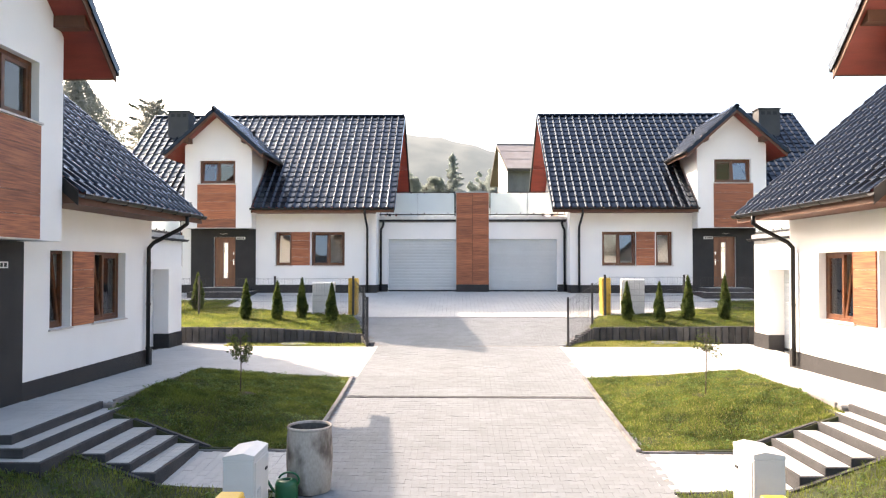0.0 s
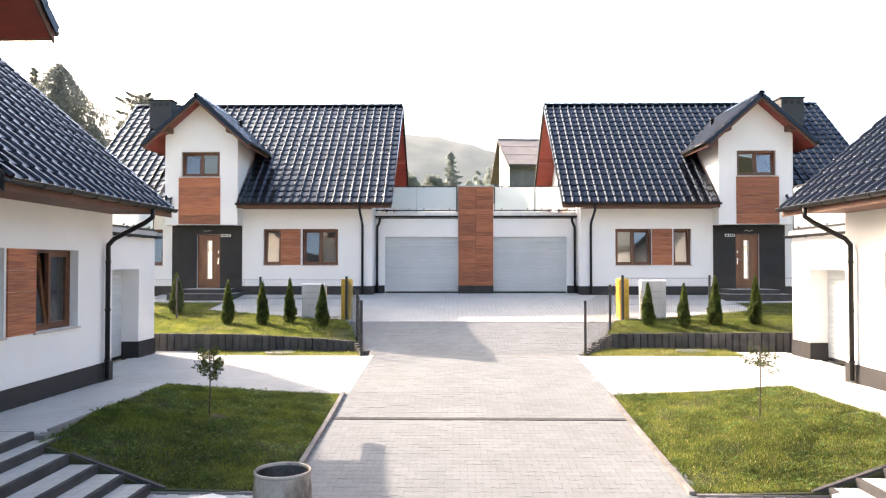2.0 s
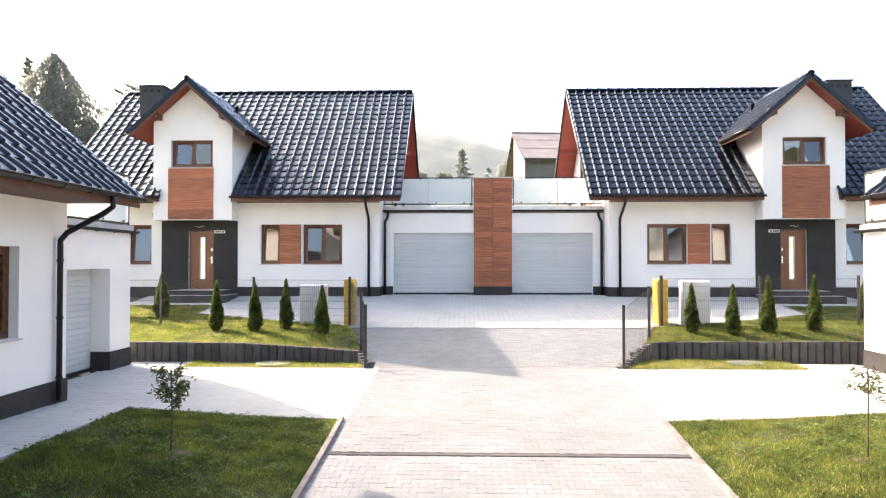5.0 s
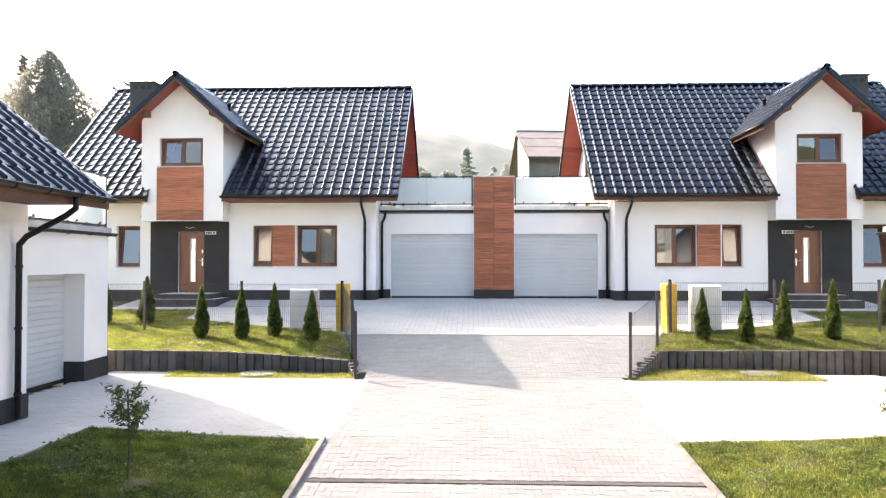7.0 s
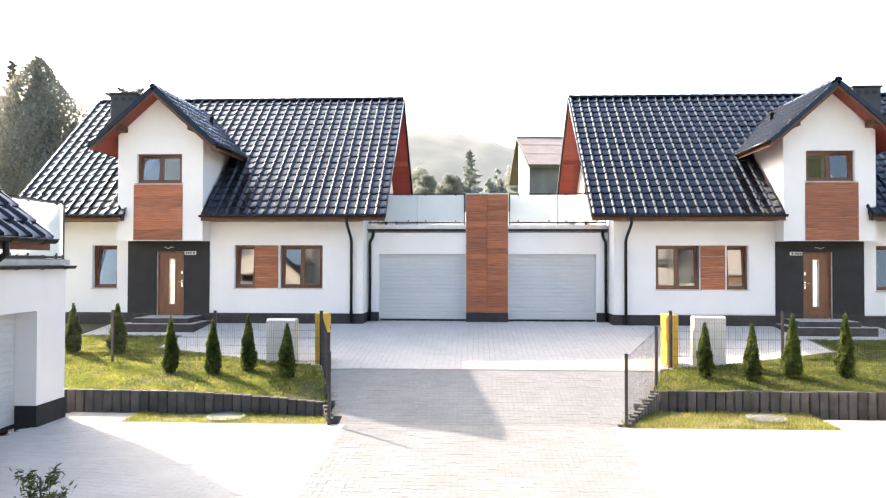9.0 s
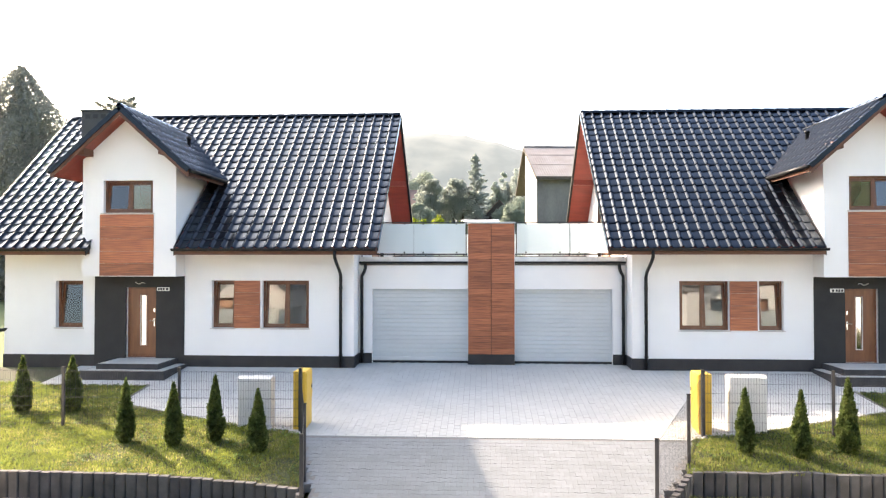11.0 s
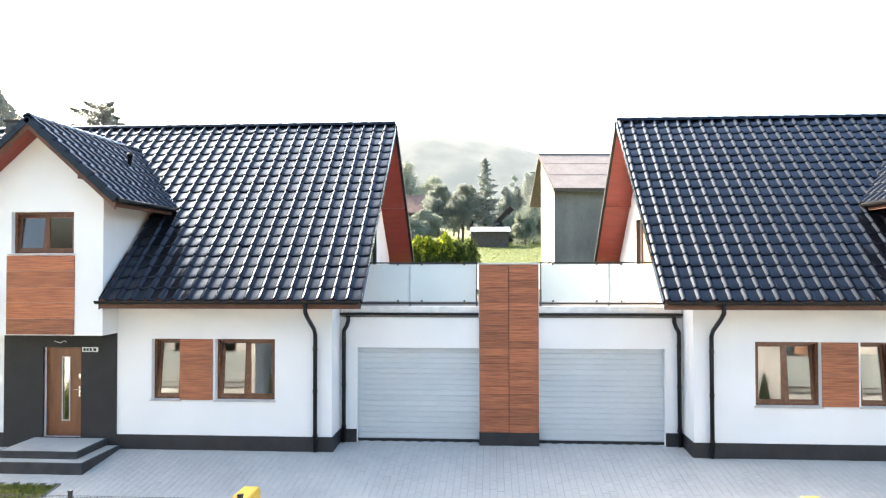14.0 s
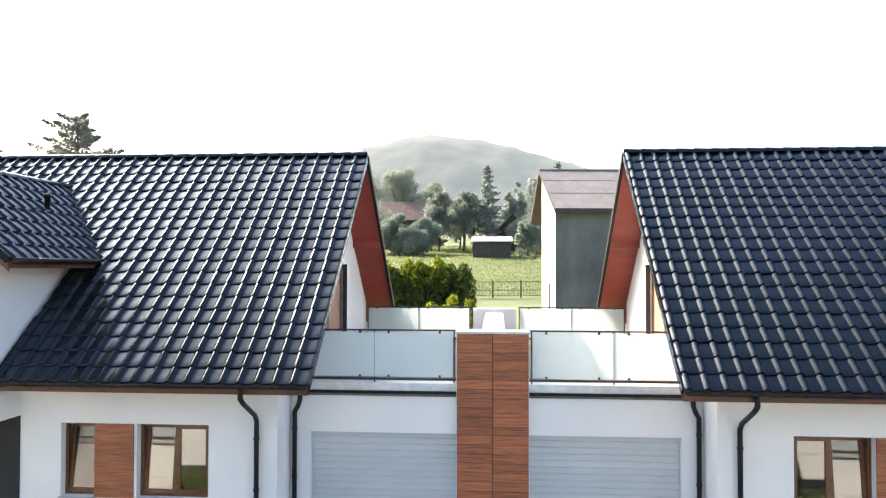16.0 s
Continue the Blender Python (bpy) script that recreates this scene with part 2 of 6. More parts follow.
def tube(bm, points, r, sides=10):
    """A round bar along a line of points."""
    pts = [Vector(p) for p in points]
    rings = []
    for i, p in enumerate(pts):
        d = (pts[min(i + 1, len(pts) - 1)] - pts[max(i - 1, 0)]).normalized()
        a = d.orthogonal().normalized() if not rings else (last - last.dot(d) * d).normalized()
        last, b = a, d.cross(a)
        rings.append([bm.verts.new(p + r * (math.cos(2 * math.pi * k / sides) * a + math.sin(2 * math.pi * k / sides) * b)) for k in range(sides)])
    for p, q in zip(rings, rings[1:]):
        for k in range(sides):
            bm.faces.new((p[k], p[(k + 1) % sides], q[(k + 1) % sides], q[k]))
    bm.faces.new(rings[0][::-1])
    bm.faces.new(rings[-1])


def lathe(bm, centre, profile, sides=28):
    """A turned shape from (radius, height) pairs."""
    cx, cy, cz = centre
    rings = [[bm.verts.new((cx + r * math.cos(2 * math.pi * k / sides), cy + r * math.sin(2 * math.pi * k / sides), cz + h)) for k in range(sides)] for r, h in profile]
    for p, q in zip(rings, rings[1:]):
        for k in range(sides):
            bm.faces.new((p[k], p[(k + 1) % sides], q[(k + 1) % sides], q[k]))


def mesh_of(name, bm, mat, smooth=False, bevel=0.0, fix=True):
    if bevel:
        bmesh.ops.bevel(bm, geom=bm.edges[:], offset=bevel, segments=1, affect="EDGES")
    bmesh.ops.transform(bm, matrix=TURNED.to_4x4(), verts=bm.verts[:])
    if fix:
        bmesh.ops.recalc_face_normals(bm, faces=bm.faces[:])
    me = bpy.data.meshes.new(name)
    bm.to_mesh(me)
    bm.free()
    me.materials.append(mat)
    if smooth:
        me.shade_smooth()
    return me


def part(name, bm, mat, parent=None, label="", smooth=False, bevel=0.0, fix=True):
    ob = new(name, mesh_of(name, bm, mat, smooth, bevel, fix))
    ob.parent = parent
    return tagged(ob, label)


def raw(name, verts, faces, mat, parent=None, smooth=False, kind="", label=""):
    """One mesh from arrays, already in world directions."""
    me = bpy.data.meshes.new(name)
    me.from_pydata(verts if isinstance(verts, list) else verts.tolist(), [], faces if isinstance(faces, list) else faces.tolist())
    me.materials.append(mat)
    if smooth:
        me.shade_smooth()
    ob = new(name, me)
    ob.parent = parent
    return tagged(ob, label, kind=kind)


def thing(name, place, label, category, group="", kind=""):
    ob = new(name)
    ob.location = place
    return tagged(ob, label, category, group, kind)


def B():
    return bmesh.new()


def holed_wall(bm, u0, u1, w0, w1, holes, v0, v1):
    """A wall from u0 to u1 and w0 to w1, v0 to v1 thick, with rectangular openings (u0, u1, w0, w1)."""
    us = sorted({u0, u1, *[h[0] for h in holes], *[h[1] for h in holes]})
    ws = sorted({w0, w1, *[h[2] for h in holes], *[h[3] for h in holes]})

    def solid(i, j):
        if not (0 <= i < len(us) - 1 and 0 <= j < len(ws) - 1):
            return False
        a, b = (us[i] + us[i + 1]) / 2, (ws[j] + ws[j + 1]) / 2
        return not any(h[0] < a < h[1] and h[2] < b < h[3] for h in holes)
    verts = {}

    def vert(i, j, v):
        if (i, j, v) not in verts:
            verts[i, j, v] = bm.verts.new((us[i], v, ws[j]))
        return verts[i, j, v]
    for i in range(len(us) - 1):
        for j in range(len(ws) - 1):
            if not solid(i, j):
                continue
            for v in (v0, v1):
                bm.faces.new((vert(i, j, v), vert(i + 1, j, v), vert(i + 1, j + 1, v), vert(i, j + 1, v)))
            for di, dj, p, q in ((-1, 0, (i, j), (i, j + 1)), (1, 0, (i + 1, j), (i + 1, j + 1)), (0, -1, (i, j), (i + 1, j)), (0, 1, (i, j + 1), (i + 1, j + 1))):
                if not solid(i + di, j + dj):
                    bm.faces.new((vert(*p, v0), vert(*q, v0), vert(*q, v1), vert(*p, v1)))


def ring(bm, u0, u1, w0, w1, v0, v1, t, tb=None):
    """A rectangular frame of bars t wide."""
    tb = tb or t
    rows = []
    for v in (v0, v1):
        for a, c, e, g in ((u0, u1, w0, w1), (u0 + t, u1 - t, w0 + tb, w1 - t)):
            rows.append([bm.verts.new(p) for p in ((a, v, e), (c, v, e), (c, v, g), (a, v, g))])
    for p, q in ((0, 1), (1, 3), (3, 2), (2, 0)):
        for k in range(4):
            bm.faces.new((rows[p][k], rows[p][(k + 1) % 4], rows[q][(k + 1) % 4], rows[q][k]))


def window(parent, u0, u1, w0, w1, v, sashes=1, tilted=(), sill=True, label="brown wood-grain window frame"):
    b = B()
    ring(b, u0, u1, w0, w1, v, v + 0.075, 0.055)
    win = part("window", b, FRAME, parent, label)
    step = (u1 - u0 - 0.08) / sashes
    for k in range(sashes):
        a0, a1, c0, c1 = u0 + 0.04 + k * step + 0.006, u0 + 0.04 + (k + 1) * step - 0.006, w0 + 0.045, w1 - 0.045
        lean = Matrix.Translation((0, v + 0.02, c0)) @ Matrix.Rotation(radians(-6.5 if k in tilted else 0), 4, "X") @ Matrix.Translation((0, -v - 0.02, -c0))
        b = B()
        ring(b, a0, a1, c0, c1, v + 0.012, v + 0.07, 0.07)
        bmesh.ops.transform(b, matrix=lean, verts=b.verts[:])
        part("sash", b, FRAME, win)
        b = B()
        box(b, (a0 + 0.068, v + 0.034, c0 + 0.068), (a1 - 0.068, v + 0.044, c1 - 0.068))
        bmesh.ops.transform(b, matrix=lean, verts=b.verts[:])
        part("pane", b, GLASS, win).visible_shadow = False
    if sill:
        b = B()
        box(b, (u0 - 0.03, -0.045, w0 - 0.03), (u1 + 0.03, v + 0.01, w0 - 0.002))
        part("sill", b, SILL, win)
    return win


# ---- roof tiles ----
TW, ROWS_MAIN = 0.304, 20


def tile_profile(width, mirrored, n=15):
    """Points (across, height) of a tile: a tall roll, steeper on its right flank, and a pan that rises to the right."""
    out = []
    for k in range(n):
        s = k / (n - 1)
        q = (s - 0.36) / 0.64
        out.append((s * width, 0.047 * math.sin(math.pi * (s / 0.36) ** 1.25) if q < 0 else -0.014 * math.sin(math.pi * q ** 0.5)))
    return [(width - a, h) for a, h in out[::-1]] if mirrored else out


def tile_shape(width, length, ua, ub, un):
    """Vertices and faces of a tile; ua across, ub up the slope, un out of the roof. Tiles are of one hand on all roofs."""
    prof = tile_profile(width, ub.cross(un).dot(ua) < 0)
    rows = ((0.002, 0.010), (-0.001, 0.025), (0.005, 0.030), (0.028, 0.0335), (0.13, 0.0290), (length + 0.04, 0.002))
    verts = [ua * a + ub * b + un * (c + h) for b, c in rows for a, h in prof]
    n = len(prof)
    faces = [(r * n + k, r * n + k + 1, (r + 1) * n + k + 1, (r + 1) * n + k) for r in range(len(rows) - 1) for k in range(n - 1)]
    return np.array([tuple(v) for v in verts]), np.array(faces)


def lay_tiles(roof, origin, across, up, cols, rows, length, keep, pieces=0, width=TW):
    """Tiles on one slope; origin: the eave's corner. keep(u, b): whether a tile is laid there. The first of them are parts, the rest one mesh."""
    a, b = Vector(across).normalized(), Vector(up).normalized()
    n = a.cross(b)
    if n.z < 0:
        n = -n
    o = TURNED @ Vector(origin)
    ta, tb, tn = TURNED @ a, TURNED @ b, TURNED @ n
    verts, faces = tile_shape(width, length, ta, tb, tn)
    if ta.cross(tb).dot(tn) < 0:
        faces = faces[:, ::-1]
    me = bpy.data.meshes.new("tile")
    me.from_pydata(verts.tolist(), [], faces.tolist())
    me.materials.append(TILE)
    me.shade_smooth()
    rest, count = [], 0
    rng = np.random.default_rng(5)
    for r in range(rows):
        for c in range(cols):
            if not keep((c + 0.5) * width, (r + 0.5) * length):
                continue
            p = o + ta * (c * width + rng.normal(0, 0.0015)) + tb * (r * length + rng.normal(0, 0.002)) + tn * rng.normal(0, 0.0015)
            if count < pieces:
                t = new("tile", me)
                t.parent, t.location = roof, p
                t.rotation_euler = rng.normal(0, 0.004, 3)
                count += 1
            else:
                rest.append((np.array(p), rng.normal(0, 0.005), rng.normal(0, 0.005)))
    if rest:
        k = len(verts)
        va, vb, vn = verts @ np.array(ta), verts @ np.array(tb), np.array(tn)
        v = np.concatenate([verts + p + (va * e + vb * g)[:, None] * vn for p, e, g in rest])
        f = np.concatenate([faces + i * k for i in range(len(rest))])
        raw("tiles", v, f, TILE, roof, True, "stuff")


# ---- the house: u along the front from the corner by the garage, v into the house, w up ----
EAVE_V, EAVE_W, RIDGE_V, RIDGE_W = -0.83, 3.28, 4.54, 7.90
SLOPE = (RIDGE_W - EAVE_W) / (RIDGE_V - EAVE_V)
U_IN, U_OUT, U_END = -0.76, 10.79, 10.05
BAY0, BAY1, BAYC, BAYV = 4.80, 7.43, 6.115, -0.62


def roof_w(v):
    return EAVE_W + (v - EAVE_V) * SLOPE if v < RIDGE_V else RIDGE_W - (v - RIDGE_V) * SLOPE


def downpipe(parent, pts, name="downpipe"):
    b = B()
    tube(b, pts, 0.045, 10)
    pipe = part(name, b, GUTTER, parent, "dark graphite downpipe", True)
    x, y, z = pts[-1]
    for w in (0.35, 1.3, 2.2):
        b = B()
        lathe(b, (x, y, z + w), ((0.046, -0.02), (0.056, -0.02), (0.056, 0.02), (0.046, 0.02)), 12)
        part("clamp", b, GUTTER, pipe)


def half_gutter(parent, u0, u1, v, w, r=0.065):
    b = B()
    n = 8
    rows = []
    for u in (u0, u1):
        outer = [b.verts.new((u, v + r * math.cos(math.pi + math.pi * k / n), w + r * math.sin(math.pi + math.pi * k / n))) for k in range(n + 1)]
        inner = [b.verts.new((u, v + (r - 0.006) * math.cos(math.pi + math.pi * k / n), w + (r - 0.006) * math.sin(math.pi + math.pi * k / n))) for k in range(n + 1)]
        rows.append(outer + inner[::-1])
    m = len(rows[0])
    for k in range(m):
        b.faces.new((rows[0][k], rows[0][(k + 1) % m], rows[1][(k + 1) % m], rows[1][k]))
    b.faces.new(rows[0])
    b.faces.new(rows[1])
    tube(b, ((u0, v - r, w), (u1, v - r, w)), 0.010, 6)
    g = part("gutter", b, GUTTER, parent, "dark graphite half-round gutter", False)
    k = u0 + 0.3
    while k < u1:
        b = B()
        tube(b, [(k, v + (r + 0.006) * math.cos(math.pi * (1 + j / 6)), w + (r + 0.006) * math.sin(math.pi * (1 + j / 6))) for j in range(7)], 0.008, 5)
        part("bracket", b, GUTTER, g)
        k += 0.75


def house(place, m3, label, pieces, board_shift=0.0):
    set_frame(m3)
    top = thing("house", place, label, "house", "white houses round the drive")
    t = 0.38
    # front wall with its openings, back wall, gables
    holes = [(1.26, 2.59, 1.05, 2.38), (3.37, 4.02, 1.05, 2.38), (7.75, 8.54, 1.04, 2.37), (5.61, 6.48, 0.20, 2.18)]
    b = B()
    holed_wall(b, 0.002, U_END - 0.002, -0.35, 3.55, holes, 0, t)
    part("front_wall", b, WHITE, top, "smooth white rendered wall")
    b = B()
    holed_wall(b, 0, U_END, -0.35, 3.55, [(2.0, 4.2, 0.2, 2.4)], 2 * RIDGE_V - t, 2 * RIDGE_V)
    part("back_wall", b, WHITE, top)
    door_v0, door_v1, door_w0, door_w1 = 3.3, 5.85, 2.95, 5.28
    for u, inner in ((0, True), (U_END - t, False)):
        b = B()
        cuts = [t, door_v0, RIDGE_V, door_v1, 2 * RIDGE_V - t] if inner else [t, RIDGE_V, 2 * RIDGE_V - t]
        for c0, c1 in zip(cuts, cuts[1:]):
            if inner and door_v0 <= c0 < door_v1:
                prism(b, ((u, c0, -0.35), (u, c1, -0.35), (u, c1, door_w0), (u, c0, door_w0)), (t, 0, 0))
                prism(b, ((u, c0, door_w1), (u, c1, door_w1), (u, c1, roof_w(c1) - 0.05), (u, c0, roof_w(c0) - 0.05)), (t, 0, 0))
            else:
                prism(b, ((u, c0, -0.35), (u, c1, -0.35), (u, c1, roof_w(c1) - 0.05), (u, c0, roof_w(c0) - 0.05)), (t, 0, 0))
        part("gable_wall", b, WHITE, top)
    # terrace door in the gable
    b = B()
    holed_wall(b, door_v0, door_v1, door_w0, door_w1, [(door_v0 + 0.08, door_v1 - 0.08, door_w0 + 0.07, door_w1 - 0.07)], -0.22, -0.14)
    bmesh.ops.transform(b, matrix=Matrix.Rotation(radians(90), 4, "Z"), verts=b.verts[:])
    td = part("terrace_door", b, FRAME, top, "brown framed glazed terrace door")
    b = B()
    box(b, (0.17, door_v0 + 0.06, door_w0 + 0.05), (0.18, 4.55, door_w1 - 0.05))
    part("pane", b, GLASS, td).visible_shadow = False
    b = B()
    box(b, (0.15, 4.56, door_w0 + 0.07), (0.21, door_v1 - 0.082, door_w1 - 0.072))
    part("shutter", b, PALEWOOD, td, "pale wooden panel beside the glass")
    b = B()
    box(b, (-0.03, door_v1 - 0.07, door_w0), (0.08, door_v1 - 0.04, door_w1))
    part("guide_rail", b, STEEL, td, "dark shutter rail")
    b = B()
    prism(b, ((U_IN + 0.02, 6.68, 5.72), (U_IN + 0.02, 6.84, 5.72), (U_IN + 0.02, 6.84, roof_w(6.84) - 0.155), (U_IN + 0.02, 6.68, roof_w(6.68) - 0.155)), (-U_IN - 0.022, 0, 0))
    part("purlin_end", b, SOFFIT, top)
    # floors inside
    b = B()
    box(b, (t, t, -0.1), (U_END - t, 2 * RIDGE_V - t, 0.15))
    part("ground_floor", b, PLATE, top)
    b = B()
    box(b, (t, t, 2.62), (U_END - t, 2 * RIDGE_V - t, 2.85))
    part("upper_floor", b, PLATE, top)
    b = B()
    box(b, (t, 4.2, 0.15), (U_END - t, 4.32, 2.62))
    part("inner_wall", b, WHITE, top)
    # plinth
    for a, c in (((-0.02, -0.022, -0.4), (4.80, 0.05, 0.28)), ((7.39, -0.022, -0.4), (U_END + 0.02, 0.05, 0.28)),
                 ((-0.022, -0.018, -0.4), (0.05, 2 * RIDGE_V, 0.278)), ((U_END - 0.05, -0.018, -0.4), (U_END + 0.022, 2 * RIDGE_V, 0.278))):
        b = B()
        box(b, a, c)
        part("plinth", b, PLINTH, top, "dark mosaic plinth")
    # dark field round the door
    b = B()
    holed_wall(b, 4.80, 7.39, -0.4, 2.50, [(5.61, 6.48, 0.20, 2.18)], -0.028, 0.03)
    part("door_surround", b, DARK, top, "anthracite rendered field round the door")
    # windows and the wooden field between them
    window(top, 1.26, 2.59, 1.05, 2.38, 0.15, 2, (1,))
    window(top, 3.37, 4.02, 1.05, 2.38, 0.15, 1, (0,))
    window(top, 7.75, 8.54, 1.04, 2.37, 0.15, 1, (0,))
    for k in range(4):
        b = B()
        box(b, (2.592 + board_shift, -0.03, 1.052 + k * 0.332), (3.318 + board_shift, 0.04, 1.052 + (k + 1) * 0.332 - 0.004))
        part("window_board", b, WOOD, top, "larch board between the windows")
    # front door
    b = B()
    ring(b, 5.61, 6.48, 0.20, 2.18, 0.10, 0.19, 0.05, 0.03)
    door = part("front_door", b, FRAME, top, "brown front door with a glass strip")
    b = B()
    holed_wall(b, 5.655, 6.435, 0.235, 2.135, [(5.95, 6.11, 0.55, 1.95)], 0.11, 0.17)
    part("leaf", b, material_door, door)
    b = B()
    ring(b, 5.935, 6.125, 0.535, 1.965, 0.095, 0.112, 0.022)
    part("glass_trim", b, SILL, door)
    b = B()
    box(b, (5.952, 0.13, 0.552), (6.108, 0.145, 1.948))
    part("pane", b, MIRROR, door, "mirrored glass strip")
    b = B()
    box(b, (5.69, 0.085, 1.08), (5.73, 0.105, 1.30))
    tube(b, ((5.71, 0.10, 1.24), (5.71, 0.05, 1.24), (5.83, 0.05, 1.24)), 0.010, 8)
    part("handle", b, CHROME, door, "steel lever handle")
    b = B()
    box(b, (5.69, 0.085, 1.48), (5.73, 0.105, 1.58))
    part("upper_lock", b, CHROME, door)
    # number plate: plain bars
    b = B()
    box(b, (5.22, -0.044, 2.085), (5.58, -0.03, 2.185))
    plate = part("number_plate", b, PLATE, top, "white plate with dark characters")
    for k, (x0, x1) in enumerate(((5.26, 5.32), (5.36, 5.41), (5.43, 5.48), (5.50, 5.55))):
        b = B()
        box(b, (x0, -0.048, 2.105), (x1, -0.044, 2.165))
        part("bar", b, BLACK, plate)
    # wire for a lamp over the door
    b = B()
    tube(b, [(5.93 + 0.04 * k, -0.05 - 0.02 * math.sin(k), 2.30 + 0.025 * math.sin(k * 1.1)) for k in range(8)], 0.008, 6)
    part("lamp_cable", b, PLATE, top, "loose white cable over the door", True)
    b = B()
    tube(b, ((7.70, 0.0, 2.76), (7.70, -0.03, 2.77), (7.71, -0.035, 2.66), (7.68, -0.03, 2.60)), 0.006, 6)
    part("wire_stub", b, BLACK, top, "short dark wire end on the wall")
    # bay above the door, running up into a gable
    gw = 7.00
    corner = gw - (BAYC - BAY0) * 0.905
    b = B()
    holed_wall(b, BAY0, BAY1, 2.50, 5.30, [(5.45, 6.84, 4.25, 5.14)], BAYV, BAYV + 0.3)
    part("bay_front", b, WHITE, top)
    b = B()
    prism(b, ((BAY0, BAYV, 5.30), (BAY1, BAYV, 5.30), (BAY1, BAYV, corner), (BAYC, BAYV, gw - 0.02), (BAY0, BAYV, corner)), (0, 0.3, 0))
    part("bay_gable", b, WHITE, top)
    for u in (BAY0, BAY1 - 0.25):
        b = B()
        prism(b, ((u, BAYV + 0.302, 2.50), (u, 2.2, 2.50), (u, 2.2, corner), (u, BAYV + 0.302, corner)), (0.25, 0, 0))
        part("bay_cheek", b, WHITE, top)
    b = B()
    box(b, (BAY0 + 0.25, BAYV + 0.3, 2.50), (BAY1 - 0.25, 0.0, 2.60))
    part("bay_soffit", b, DARK, top)
    win = window(top, 5.45, 6.84, 4.25, 5.14, BAYV + 0.12, 2, (1,), False)
    b = B()
    box(b, (5.40, BAYV - 0.05, 4.215), (6.90, BAYV + 0.12, 4.245))
    part("sill", b, SILL, win)
    for k in range(5):
        b = B()
        box(b, (5.42, BAYV - 0.022, 2.52 + k * 0.337), (6.93, BAYV + 0.02, 2.52 + (k + 1) * 0.337 - 0.004))
        part("bay_board", b, WOOD, top, "larch board under the upper window")
    for s in (-1, 1):
        b = B()
        box(b, (BAYC + s * 1.02, -1.10, corner - 0.02), (BAYC + s * 1.30, BAYV + 0.1, corner + 0.16))
        part("purlin_end", b, FASCIA, top)
    # roof deck in boards, with a gap for the bay
    d = 0.16

    def deck(bm, u0, u1, v0, v1):
        prism(bm, ((u0, v0, roof_w(v0) - d), (u0, v1, roof_w(v1) - d), (u0, v1, roof_w(v1)), (u0, v0, roof_w(v0))), (u1 - u0, 0, 0))
    b = B()
    deck(b, U_IN, 4.74, EAVE_V, 1.6)
    deck(b, 7.22, U_OUT, EAVE_V, 1.6)
    deck(b, U_IN, U_OUT, 1.6, RIDGE_V)
    deck(b, U_IN, U_OUT, RIDGE_V, 2 * RIDGE_V - EAVE_V)
    roof = part("roof", b, SOFFIT, top, "steep roof of glossy blue-black tiles")
    for u in (U_IN - 0.012, U_OUT - 0.012):
        b = B()
        for v0, v1, e in ((EAVE_V, RIDGE_V, 0), (RIDGE_V, 2 * RIDGE_V - EAVE_V, 0.05 if u < 0 else 0)):
            prism(b, ((u - e, v0, roof_w(v0) - d - 0.03), (u - e, v1, roof_w(v1) - d - 0.03), (u - e, v1, roof_w(v1) - 0.02), (u - e, v0, roof_w(v0) - 0.02)), (0.024 + e, 0, 0))
        part("verge_board", b, GUTTER, roof, "dark verge edge")
    for u0, u1 in ((U_IN, 4.74), (7.22, U_OUT)):
        b = B()
        box(b, (u0, EAVE_V - 0.024, EAVE_W - d - 0.03), (u1, EAVE_V - 0.002, EAVE_W - 0.01))
        part("eave_board", b, FASCIA, roof)
        half_gutter(roof, u0 + (0.02 if u0 < 1 else -0.05), u1 + (0.05 if u0 < 1 else 0), EAVE_V - 0.10, EAVE_W - 0.03)
    for u0, u1 in ((0.004, 4.736), (7.224, U_END - 0.004)):
        b = B()
        prism(b, ((u0, EAVE_V + 0.004, EAVE_W - d - 0.012), (u0, -0.004, EAVE_W - d - 0.012), (u0, -0.004, roof_w(-0.004) - d - 0.004), (u0, EAVE_V + 0.004, EAVE_W - d - 0.002)), (u1 - u0, 0, 0))
        part("boxed_eave", b, FASCIA, roof, "brown boxed eave under the roof edge")
    for u in (4.74, 7.196):
        b = B()
        prism(b, ((u, EAVE_V - 0.024, EAVE_W - d - 0.05), (u, 0.3, roof_w(0.3) - d - 0.03), (u, 0.3, roof_w(0.3) + 0.03), (u, EAVE_V - 0.024, EAVE_W + 0.03)), (0.024, 0, 0))
        part("gap_board", b, GUTTER, roof)
    slope_len = math.hypot(RIDGE_V - EAVE_V, RIDGE_W - EAVE_W)
    length = slope_len / ROWS_MAIN
    cols = 38
    up = Vector((0, RIDGE_V - EAVE_V, RIDGE_W - EAVE_W))

    def keep(u, s):
        u += U_IN
        w = EAVE_W + s / slope_len * (RIDGE_W - EAVE_W)
        return not (4.80 < u < 7.18 and w < 5.55) and not (w > 5.3 and abs(u - BAYC) < (6.9 - w) * 1.05)
    lay_tiles(roof, (U_IN, EAVE_V - 0.05, EAVE_W - 0.022), (1, 0, 0), up, cols, ROWS_MAIN, length, keep, pieces)
    lay_tiles(roof, (U_IN, 2 * RIDGE_V - EAVE_V + 0.05, EAVE_W - 0.03), (1, 0, 0), Vector((0, EAVE_V - RIDGE_V, RIDGE_W - EAVE_W)), cols, ROWS_MAIN, length, lambda u, s: True, 0)
